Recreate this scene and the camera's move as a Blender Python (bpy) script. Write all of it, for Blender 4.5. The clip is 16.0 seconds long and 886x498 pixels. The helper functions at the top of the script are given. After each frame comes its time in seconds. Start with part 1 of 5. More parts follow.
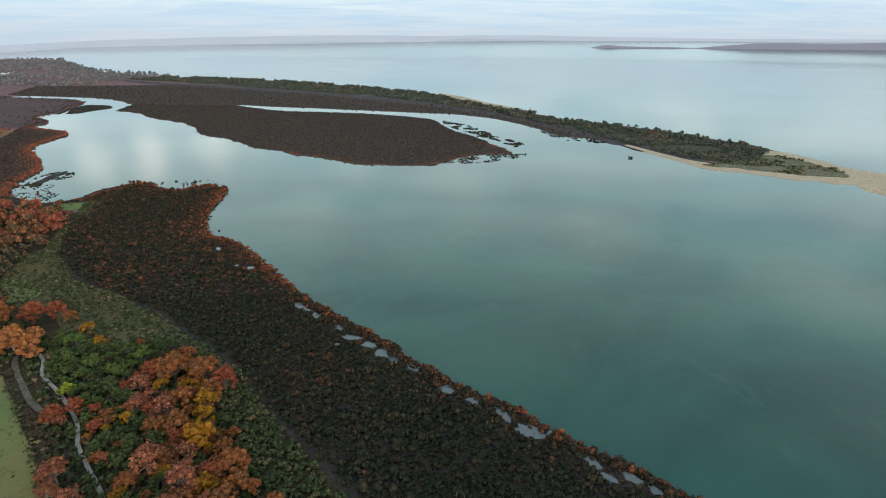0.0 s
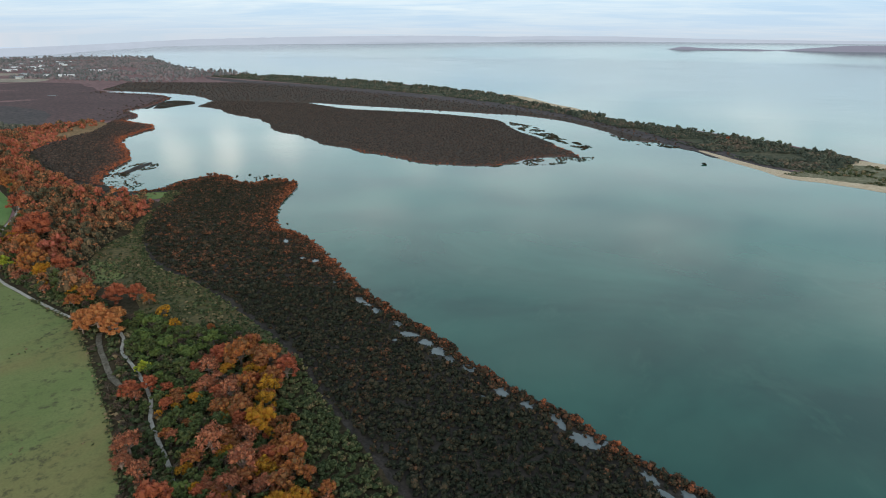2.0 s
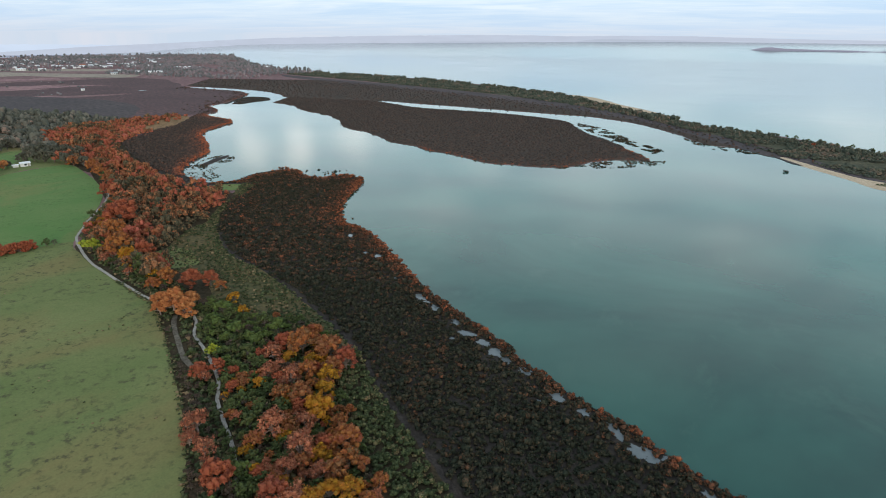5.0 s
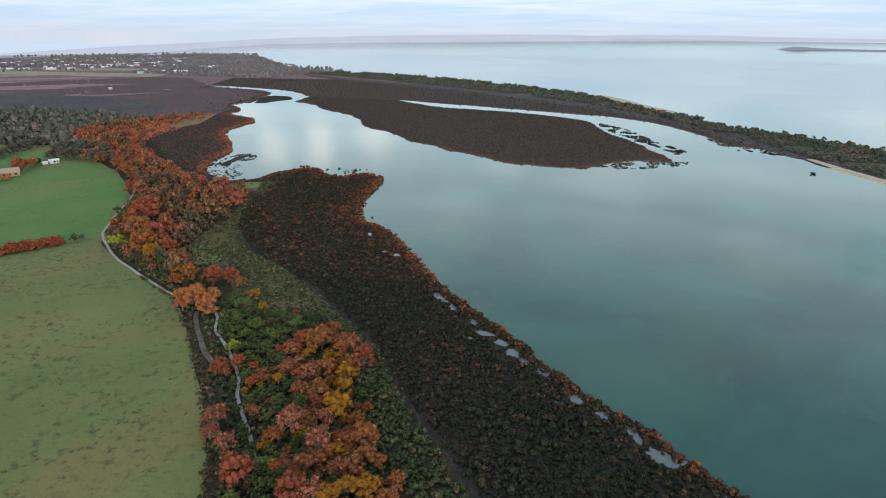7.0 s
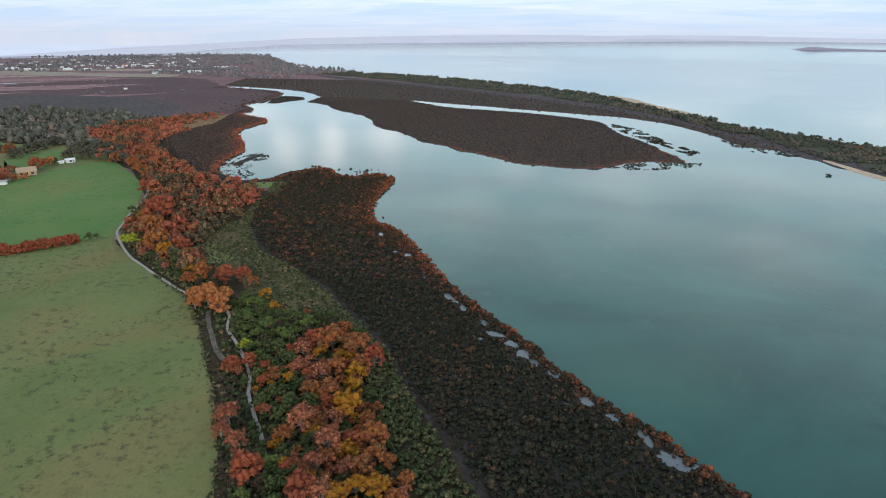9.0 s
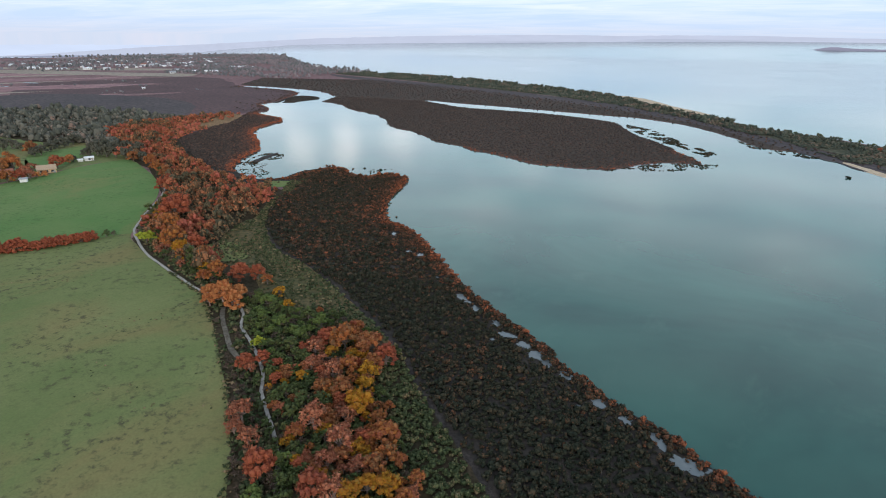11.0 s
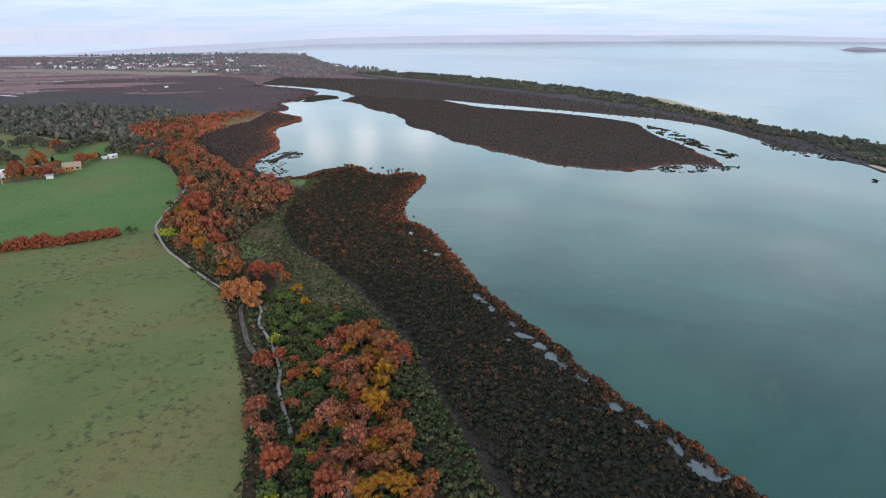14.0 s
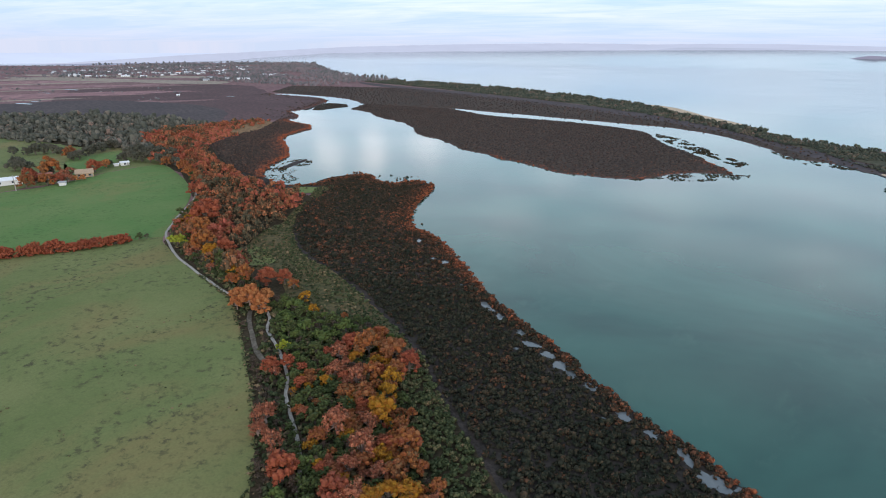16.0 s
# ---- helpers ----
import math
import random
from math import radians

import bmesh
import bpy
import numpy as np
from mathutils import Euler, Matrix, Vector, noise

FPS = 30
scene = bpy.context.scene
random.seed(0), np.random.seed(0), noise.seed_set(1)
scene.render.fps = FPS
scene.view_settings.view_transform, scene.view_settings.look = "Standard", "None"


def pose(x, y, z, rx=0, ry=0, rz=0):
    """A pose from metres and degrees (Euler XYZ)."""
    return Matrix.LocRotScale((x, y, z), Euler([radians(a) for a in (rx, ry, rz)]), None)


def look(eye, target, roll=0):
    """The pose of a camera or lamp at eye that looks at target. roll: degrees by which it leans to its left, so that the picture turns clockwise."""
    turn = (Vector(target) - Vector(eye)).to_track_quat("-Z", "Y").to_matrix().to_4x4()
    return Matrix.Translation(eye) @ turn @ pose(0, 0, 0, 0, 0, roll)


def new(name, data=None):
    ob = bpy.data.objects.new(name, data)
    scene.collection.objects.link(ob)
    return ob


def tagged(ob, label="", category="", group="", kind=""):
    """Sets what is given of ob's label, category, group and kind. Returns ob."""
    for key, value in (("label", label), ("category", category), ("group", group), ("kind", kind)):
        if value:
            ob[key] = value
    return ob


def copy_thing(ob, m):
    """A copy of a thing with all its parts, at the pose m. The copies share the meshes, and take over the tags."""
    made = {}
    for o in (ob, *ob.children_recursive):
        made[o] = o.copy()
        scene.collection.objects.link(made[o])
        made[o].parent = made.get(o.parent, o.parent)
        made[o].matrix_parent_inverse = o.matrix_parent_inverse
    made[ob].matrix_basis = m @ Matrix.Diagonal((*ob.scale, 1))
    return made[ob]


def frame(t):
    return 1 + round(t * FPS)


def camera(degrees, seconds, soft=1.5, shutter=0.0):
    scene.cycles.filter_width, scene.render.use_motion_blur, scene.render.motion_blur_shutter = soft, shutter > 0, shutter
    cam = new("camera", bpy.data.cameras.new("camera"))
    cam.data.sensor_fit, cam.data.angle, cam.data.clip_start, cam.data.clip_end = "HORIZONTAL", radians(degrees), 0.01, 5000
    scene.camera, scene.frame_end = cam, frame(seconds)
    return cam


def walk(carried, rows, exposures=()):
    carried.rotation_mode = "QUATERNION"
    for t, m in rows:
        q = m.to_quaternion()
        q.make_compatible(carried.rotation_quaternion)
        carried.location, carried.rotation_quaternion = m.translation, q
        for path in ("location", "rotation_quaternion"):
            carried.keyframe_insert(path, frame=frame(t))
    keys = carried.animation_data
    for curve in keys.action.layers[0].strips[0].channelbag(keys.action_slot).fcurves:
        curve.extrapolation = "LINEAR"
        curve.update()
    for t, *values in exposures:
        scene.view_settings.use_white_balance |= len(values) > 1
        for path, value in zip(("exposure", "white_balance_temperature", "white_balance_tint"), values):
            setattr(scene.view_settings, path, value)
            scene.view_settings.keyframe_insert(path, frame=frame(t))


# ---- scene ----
# ---- camera: a drone that hovers 80 m up and pans to its left ----
cam = camera(75.58, 16.0, soft=1.0)
EYE = Vector((0.0, 0.0, 80.0))
# seconds, yaw to the left, pitch, roll (degrees)
PATH = [
    (0.0, 0.09, -20.20, 0.29), (0.5, 1.61, -20.19, 0.36), (1.0, 3.27, -20.19, 0.42), (1.5, 4.90, -20.19, 0.47),
    (2.0, 6.57, -20.20, 0.53), (2.5, 8.12, -20.21, 0.57), (3.0, 9.47, -20.23, 0.60), (3.5, 10.58, -20.26, 0.64),
    (4.0, 11.54, -20.28, 0.67), (6.5, 14.71, -20.38, 0.67), (7.0, 15.11, -20.39, 0.64), (7.5, 15.45, -20.38, 0.61),
    (8.0, 15.76, -20.37, 0.59), (10.5, 17.18, -20.36, 0.59), (11.0, 17.63, -20.37, 0.60), (11.5, 17.98, -20.38, 0.61),
    (12.0, 18.29, -20.38, 0.63), (12.5, 18.60, -20.39, 0.63), (13.0, 18.91, -20.40, 0.62), (13.5, 19.18, -20.41, 0.61),
    (14.0, 19.43, -20.42, 0.60), (14.5, 19.65, -20.41, 0.59), (15.0, 19.88, -20.16, 0.59), (15.5, 20.09, -19.92, 0.59),
    (16.0, 20.30, -19.64, 0.59),
]


def heading(yaw, pitch):
    a, b = radians(yaw), radians(pitch)
    return Vector((-math.sin(a) * math.cos(b), math.cos(a) * math.cos(b), math.sin(b)))


walk(cam, [(t, look(EYE, EYE + heading(yaw, pitch), roll)) for t, yaw, pitch, roll in PATH],
     exposures=[(0.0, -0.03, 6600, 3), (4.0, 0.04, 6550, 6), (8.0, 0.09, 6450, 9), (16.0, 0.13, 6250, 14)])

# ---- sky and sun: a thin overcast after sunset glow ----
SUN_EL, SUN_AZ = radians(14), radians(152)
world = bpy.data.worlds.new("sky")
scene.world = world
world.use_nodes = True


class Nodes:
    """Short hand for building node trees."""

    def __init__(self, tree):
        self.tree = tree
        tree.nodes.clear()

    def add(self, kind, **values):
        n = self.tree.nodes.new(kind)
        if "operation" in values:
            n.operation = values["operation"]
        if "use_clamp" in values:
            n.use_clamp = values["use_clamp"]
        if "data_type" in values:
            n.data_type = values["data_type"]
        if "blend_type" in values:
            n.blend_type = values["blend_type"]
        if "sky_type" in values:
            n.sky_type = values["sky_type"]
        if "attribute_name" in values:
            n.attribute_name = values["attribute_name"]
        return n

    def link(self, a, b):
        self.tree.links.new(a, b)

    def noise(self, vector, scale, detail=4.0, rough=0.55, distort=0.0):
        n = self.add("ShaderNodeTexNoise")
        n.inputs["Scale"].default_value, n.inputs["Detail"].default_value = scale, detail
        n.inputs["Roughness"].default_value, n.inputs["Distortion"].default_value = rough, distort
        if vector is not None:
            self.link(vector, n.inputs["Vector"])
        return n.outputs["Fac"]

    def ramp(self, value, *stops):
        n = self.add("ShaderNodeValToRGB")
        e = n.color_ramp.elements
        while len(e) < len(stops):
            e.new(0.5)
        for k, (p, c) in zip(e, stops):
            k.position, k.color = p, (*c, 1) if len(c) == 3 else c
        self.link(value, n.inputs[0])
        return n.outputs[0]

    def mix(self, fac, a, b, blend="MIX"):
        n = self.add("ShaderNodeMix", data_type="RGBA", blend_type=blend)
        for sock, v in ((n.inputs[0], fac), (n.inputs[6], a), (n.inputs[7], b)):
            if isinstance(v, (int, float)):
                sock.default_value = v
            elif isinstance(v, tuple):
                sock.default_value = (*v, 1)
            else:
                self.link(v, sock)
        return n.outputs[2]

    def math(self, operation, a, b=0.0, clamp=False):
        n = self.add("ShaderNodeMath", operation=operation, use_clamp=clamp)
        for sock, v in ((n.inputs[0], a), (n.inputs[1], b)):
            if isinstance(v, (int, float)):
                sock.default_value = v
            else:
                self.link(v, sock)
        return n.outputs[0]

    def scaled(self, vector, s):
        n = self.add("ShaderNodeVectorMath", operation="MULTIPLY")
        self.link(vector, n.inputs[0])
        n.inputs[1].default_value = s
        return n.outputs[0]


# bright cumulus banks that the bay mirrors: azimuth to the left, elevation, half width, half height (degrees), strength
BANKS = [(31.6, 10.4, 2.6, 2.6, 0.62), (27.4, 10.4, 2.8, 3.2, 0.75), (22.0, 9.4, 2.2, 3.2, 0.50), (34.0, 7.0, 4.0, 1.6, 0.25), (9.0, 11.5, 4.5, 2.8, 0.20), (-23, 6.8, 4.0, 2.6, 0.16), (13.5, 16, 4.0, 4.0, 0.16),
         (-1, 13.8, 6.0, 3.0, 0.16), (-16, 18, 8.0, 4.0, 0.20), (-36, 20, 9.0, 5.0, 0.30), (48, 14, 9.0, 4.0, 0.4), (66, 9, 10.0, 4.0, 0.4), (-58, 12, 10.0, 5.0, 0.4)]


def build_sky():
    n = Nodes(world.node_tree)
    sky = n.add("ShaderNodeTexSky", sky_type="NISHITA")
    sky.sun_disc, sky.sun_elevation, sky.sun_rotation, sky.air_density, sky.dust_density = False, SUN_EL, SUN_AZ, 1.0, 1.5
    direction = n.add("ShaderNodeTexCoord").outputs["Generated"]
    parts = n.add("ShaderNodeSeparateXYZ")
    n.link(direction, parts.inputs[0])
    height = n.math("MAXIMUM", parts.outputs[2], 0.0)
    # a flat cloud deck seen in perspective
    deck = n.math("ADD", height, 0.07)
    flat = n.add("ShaderNodeCombineXYZ")
    n.link(n.math("DIVIDE", parts.outputs[0], deck), flat.inputs[0])
    n.link(n.math("DIVIDE", parts.outputs[1], deck), flat.inputs[1])
    broad = n.noise(n.scaled(flat.outputs[0], (0.45, 0.80, 1.0)), 1.0, 5, 0.55, 0.6)
    fine = n.noise(n.scaled(flat.outputs[0], (0.9, 2.4, 1.0)), 1.3, 6, 0.6, 0.8)
    cover = n.ramp(n.math("ADD", n.math("MULTIPLY", broad, 0.7), n.math("MULTIPLY", fine, 0.3)), (0.39, (0, 0, 0)), (0.63, (1, 1, 1)))
    base = n.ramp(height, (0.0, (0.51, 0.59, 0.72)), (0.02, (0.48, 0.60, 0.78)), (0.06, (0.46, 0.62, 0.83)), (0.12, (0.62, 0.83, 0.97)), (0.25, (0.56, 0.80, 0.91)), (0.45, (0.42, 0.61, 0.73)), (1.0, (0.33, 0.42, 0.55)))
    cloud = n.ramp(height, (0.0, (0.59, 0.62, 0.72)), (0.025, (0.58, 0.67, 0.80)), (0.07, (0.72, 0.80, 0.90)), (0.11, (1.00, 1.12, 1.22)), (0.3, (1.12, 1.25, 1.32)), (0.6, (0.68, 0.77, 0.86)), (1.0, (0.48, 0.55, 0.64)))
    veil = n.mix(cover, base, cloud)
    # billowing banks
    rag = n.noise(n.scaled(direction, (6.0, 6.0, 9.0)), 1.0, 4, 0.6)
    shift = n.math("MULTIPLY", n.math("SUBTRACT", rag, 0.5), 6.0)
    az = n.math("ADD", n.math("MULTIPLY", n.math("ARCTAN2", n.math("MULTIPLY", parts.outputs[0], -1.0), parts.outputs[1]), 180 / math.pi), shift)
    el = n.math("SUBTRACT", n.math("MULTIPLY", n.math("ARCSINE", parts.outputs[2]), 180 / math.pi), shift)
    total = 0.0
    for a, e, w, h, strength in BANKS:
        u = n.math("DIVIDE", n.math("SUBTRACT", az, a), w)
        v = n.math("DIVIDE", n.math("SUBTRACT", el, e), h)
        q = n.math("SUBTRACT", 1.0, n.math("ADD", n.math("MULTIPLY", u, u), n.math("MULTIPLY", v, v)), clamp=True)
        total = n.math("ADD", total, n.math("MULTIPLY", n.math("MULTIPLY", q, q), strength))
    veil = n.mix(n.math("MINIMUM", total, 1.0), veil, (1.75, 1.72, 1.70))
    low = n.mix(0.9, n.mix(1.0, sky.outputs[0], (0.1, 0.1, 0.1), "MULTIPLY"), veil)
    bg = n.add("ShaderNodeBackground")
    n.link(low, bg.inputs[0])
    bg.inputs[1].default_value = 1.25
    out = n.add("ShaderNodeOutputWorld")
    n.link(bg.outputs[0], out.inputs[0])


build_sky()
lamp = bpy.data.lights.new("sun", "SUN")
lamp.energy, lamp.angle, lamp.color = 1.05, radians(10), (1.0, 0.84, 0.69)
sun = new("sun", lamp)
sun.matrix_world = look((0, 0, 300), Vector((0, 0, 300)) - Vector((math.sin(SUN_AZ) * math.cos(SUN_EL), math.cos(SUN_AZ) * math.cos(SUN_EL), math.sin(SUN_EL))))


# ---- materials ----
def material(name, rough=0.85, specular=0.3):
    m = bpy.data.materials.new(name)
    m.use_nodes = True
    n = Nodes(m.node_tree)
    bsdf = n.add("ShaderNodeBsdfPrincipled")
    bsdf.inputs["Roughness"].default_value = rough
    bsdf.inputs["Specular IOR Level"].default_value = specular
    out = n.add("ShaderNodeOutputMaterial")
    n.link(bsdf.outputs[0], out.inputs[0])
    return m, n, bsdf


def place_of(n):
    return n.add("ShaderNodeNewGeometry").outputs["Position"]


def bump(n, bsdf, value, strength, distance):
    b = n.add("ShaderNodeBump")
    b.inputs["Strength"].default_value, b.inputs["Distance"].default_value = strength, distance
    n.link(value, b.inputs["Height"])
    n.link(b.outputs[0], bsdf.inputs["Normal"])


def ground_material(name, dark, mid, light, coarse, fine, rough=0.95, relief=0.15):
    """Soil, sand or turf: three tones, mixed by a broad and a fine noise in metres."""
    m, n, bsdf = material(name, rough, 0.05)
    p = place_of(n)
    wide = n.noise(p, coarse, 5, 0.6)
    small = n.noise(p, fine, 6, 0.65)
    tone = n.mix(n.ramp(wide, (0.35, (0, 0, 0)), (0.65, (1, 1, 1))), mid, light)
    tone = n.mix(n.ramp(small, (0.38, (1, 1, 1)), (0.58, (0, 0, 0))), tone, dark)
    n.link(tone, bsdf.inputs["Base Color"])
    bump(n, bsdf, small, 0.6, relief)
    return m


def leaf_material(name, *tones, hue=0.02, value=0.35):
    """Foliage: tones spread over the clumps of a mesh and over its copies."""
    m, n, bsdf = material(name, 0.85, 0.08)
    geo = n.add("ShaderNodeNewGeometry")
    info = n.add("ShaderNodeObjectInfo")
    fac = n.math("FRACT", n.math("ADD", n.math("MULTIPLY", geo.outputs["Random Per Island"], 0.75), info.outputs["Random"]))
    step = 1.0 / max(1, len(tones) - 1)
    tone = n.ramp(fac, *[(i * step, t) for i, t in enumerate(tones)])
    hsv = n.add("ShaderNodeHueSaturation")
    n.link(tone, hsv.inputs["Color"])
    n.link(n.math("ADD", n.math("MULTIPLY", n.noise(geo.outputs["Position"], 2.2, 3), hue), 0.5 - hue / 2), hsv.inputs["Hue"])
    n.link(n.math("ADD", n.math("MULTIPLY", geo.outputs["Random Per Island"], value), 1 - value / 2), hsv.inputs["Value"])
    n.link(hsv.outputs[0], bsdf.inputs["Base Color"])
    return m


def tinted_material(name, plain, rich, third, last=None, spread=0.7):
    """Foliage of a whole thicket: each bush carries its own share of turned leaves in 'tint'."""
    m, n, bsdf = material(name, 0.85, 0.08)
    geo = n.add("ShaderNodeNewGeometry")
    tint = n.add("ShaderNodeAttribute", attribute_name="tint").outputs["Fac"]
    ran = geo.outputs["Random Per Island"]
    fac = n.math("ADD", tint, n.math("MULTIPLY", n.math("SUBTRACT", ran, 0.5), 0.6), clamp=True)
    tone = n.ramp(fac, (0.0, plain), (0.38, third), (0.72, rich), (1.0, last or rich))
    hsv = n.add("ShaderNodeHueSaturation")
    n.link(tone, hsv.inputs["Color"])
    n.link(n.math("ADD", n.math("MULTIPLY", ran, spread), 1 - spread / 2), hsv.inputs["Value"])
    n.link(hsv.outputs[0], bsdf.inputs["Base Color"])
    return m


def plain_material(name, colour, rough=0.7, spread=0.25, scale=3.0, metal=0.0, relief=0.01):
    m, n, bsdf = material(name, rough, 0.35)
    p = n.add("ShaderNodeTexCoord").outputs["Object"]
    fac = n.noise(p, scale, 5, 0.6)
    dark = tuple(c * (1 - spread) for c in colour)
    light = tuple(min(1, c * (1 + spread)) for c in colour)
    n.link(n.mix(n.ramp(fac, (0.3, (0, 0, 0)), (0.7, (1, 1, 1))), dark, light), bsdf.inputs["Base Color"])
    bsdf.inputs["Metallic"].default_value = metal
    bump(n, bsdf, n.noise(p, scale * 9, 4), 0.3, relief)
    return m


def water_material():
    m, n, bsdf = material("bay_water", 0.06, 0.5)
    bsdf.inputs["IOR"].default_value = 1.37
    p = place_of(n)
    silt = n.noise(n.scaled(p, (0.011, 0.014, 1.0)), 1.0, 5, 0.55, 0.4)
    shoal = n.noise(n.scaled(p, (0.05, 0.035, 1.0)), 1.0, 6, 0.62, 0.7)
    tone = n.mix(n.ramp(silt, (0.36, (0, 0, 0)), (0.62, (1, 1, 1))), (0.010, 0.054, 0.045), (0.032, 0.118, 0.090))
    tone = n.mix(n.ramp(shoal, (0.56, (0, 0, 0)), (0.72, (0.5, 0.5, 0.5))), tone, (0.046, 0.124, 0.093))
    n.link(tone, bsdf.inputs["Base Color"])
    wind = n.ramp(n.noise(n.scaled(p, (0.006, 0.014, 1.0)), 1.0, 4, 0.6, 0.8), (0.35, (0.06, 0.06, 0.06)), (0.7, (0.10, 0.10, 0.10)))
    # beyond the spit the open bay is ruffled
    axes = n.add("ShaderNodeSeparateXYZ")
    n.link(p, axes.inputs[0])
    out = n.math("ADD", n.math("MULTIPLY", axes.outputs[0], 0.864), n.math("MULTIPLY", axes.outputs[1], 0.503))
    open_bay = n.math("MULTIPLY", n.math("DIVIDE", n.math("SUBTRACT", out, 430.0), 600.0, clamp=True), 0.04)
    n.link(n.math("ADD", wind, open_bay), bsdf.inputs["Roughness"])
    ripple = n.noise(n.scaled(p, (0.8, 1.6, 1.0)), 1.0, 4, 0.6, 0.4)
    bump(n, bsdf, ripple, 0.025, 0.10)
    return m


def pool_material():
    m, n, bsdf = material("pool_water", 0.08, 0.5)
    bsdf.inputs["IOR"].default_value = 1.37
    p = place_of(n)
    n.link(n.mix(n.noise(p, 0.5, 5, 0.6), (0.105, 0.122, 0.128), (0.185, 0.200, 0.205)), bsdf.inputs["Base Color"])
    bump(n, bsdf, n.noise(p, 2.0, 3), 0.05, 0.05)
    return m


WATER = water_material()
POOL = pool_material()
SEABED = ground_material("sandy_mud", (0.10, 0.09, 0.07), (0.14, 0.13, 0.10), (0.18, 0.16, 0.12), 0.02, 0.3)
# mauve peat tones, raised in value to carry the haze over the flats
MARSH = ground_material("marsh_peat", (0.145, 0.088, 0.092), (0.215, 0.122, 0.124), (0.300, 0.172, 0.165), 0.010, 0.12, relief=0.2)
WETMUD = ground_material("mangrove_mud", (0.036, 0.031, 0.027), (0.052, 0.043, 0.037), (0.070, 0.056, 0.048), 0.08, 0.9, rough=0.9)
MUD = ground_material("dark_mud", (0.035, 0.028, 0.026), (0.060, 0.048, 0.045), (0.085, 0.070, 0.066), 0.08, 0.9, rough=0.85)


def pasture(name, dark, mid, light, ochre):
    """Grazed turf: broad tones, straw patches, and dark rank spots."""
    m, n, bsdf = material(name, 0.95, 0.1)
    p = place_of(n)
    tone = n.mix(n.ramp(n.noise(p, 0.03, 5, 0.6), (0.35, (0, 0, 0)), (0.65, (1, 1, 1))), mid, light)
    tone = n.mix(n.ramp(n.noise(n.scaled(p, (1.0, 0.6, 1.0)), 0.022, 6, 0.6, 0.8), (0.51, (0, 0, 0)), (0.66, (0.65, 0.65, 0.65))), tone, ochre)
    spots = n.math("MULTIPLY", n.ramp(n.noise(p, 0.42, 6, 0.72), (0.52, (0, 0, 0)), (0.64, (1, 1, 1))), n.ramp(n.noise(p, 0.045, 3), (0.40, (0.08, 0.08, 0.08)), (0.56, (0.9, 0.9, 0.9))))
    tone = n.mix(spots, tone, dark)
    blades = n.noise(p, 1.8, 6, 0.75)
    tone = n.mix(n.ramp(blades, (0.3, (0.35, 0.35, 0.35)), (0.6, (0, 0, 0))), tone, dark)
    n.link(tone, bsdf.inputs["Base Color"])
    bump(n, bsdf, blades, 0.7, 0.12)
    return m


TURF = pasture("grazed_turf", (0.072, 0.068, 0.038), (0.138, 0.174, 0.060), (0.202, 0.216, 0.084), (0.250, 0.185, 0.080))
LUSH = pasture("lush_turf", (0.075, 0.128, 0.042), (0.108, 0.196, 0.058), (0.155, 0.215, 0.074), (0.240, 0.195, 0.080))
SPIT_GRASS = ground_material("spit_grass", (0.052, 0.056, 0.038), (0.084, 0.086, 0.056), (0.130, 0.112, 0.074), 0.03, 0.3, relief=0.4)
MEADOW = ground_material("salt_meadow", (0.064, 0.064, 0.034), (0.104, 0.096, 0.046), (0.180, 0.122, 0.062), 0.055, 0.55, relief=0.4)
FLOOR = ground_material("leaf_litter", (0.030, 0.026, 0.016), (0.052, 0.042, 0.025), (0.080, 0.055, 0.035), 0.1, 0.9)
# straw and rust tones of the far flats, paler for the haze painted in
DRY = ground_material("dry_pasture", (0.240, 0.195, 0.160), (0.330, 0.270, 0.215), (0.400, 0.330, 0.265), 0.01, 0.12)
RUST = ground_material("rusty_saltmarsh", (0.215, 0.122, 0.128), (0.310, 0.172, 0.172), (0.390, 0.235, 0.220), 0.012, 0.06)
SAND = ground_material("beach_sand", (0.44, 0.32, 0.22), (0.58, 0.43, 0.30), (0.66, 0.52, 0.38), 0.06, 0.8, relief=0.05)
DUNE = ground_material("dune_grass", (0.10, 0.095, 0.055), (0.17, 0.16, 0.10), (0.30, 0.26, 0.18), 0.09, 0.7)
GRAVEL = ground_material("path_gravel", (0.27, 0.24, 0.21), (0.38, 0.345, 0.305), (0.47, 0.43, 0.385), 0.3, 2.0, relief=0.03)
TRACK_SOIL = ground_material("track_soil", (0.095, 0.078, 0.060), (0.140, 0.118, 0.092), (0.190, 0.162, 0.130), 0.3, 1.2)
BANK = ground_material("bank_grass", (0.150, 0.098, 0.056), (0.260, 0.155, 0.082), (0.330, 0.205, 0.110), 0.05, 0.4)
ISLAND_HEATH = ground_material("low_island_heath", (0.050, 0.042, 0.037), (0.076, 0.058, 0.048), (0.100, 0.070, 0.056), 0.02, 0.5, relief=0.4)
MANGROVE = tinted_material("mangrove_leaves", (0.028, 0.034, 0.023), (0.132, 0.056, 0.032), (0.050, 0.043, 0.028), (0.300, 0.092, 0.042), 0.7)
HEATH = tinted_material("marsh_heath", (0.062, 0.050, 0.043), (0.175, 0.074, 0.052), (0.092, 0.064, 0.052), (0.34, 0.095, 0.042), 0.4)
WOODS = tinted_material("woodland_leaves", (0.098, 0.090, 0.056), (0.370, 0.134, 0.062), (0.190, 0.106, 0.056), (0.330, 0.092, 0.060), spread=0.85)
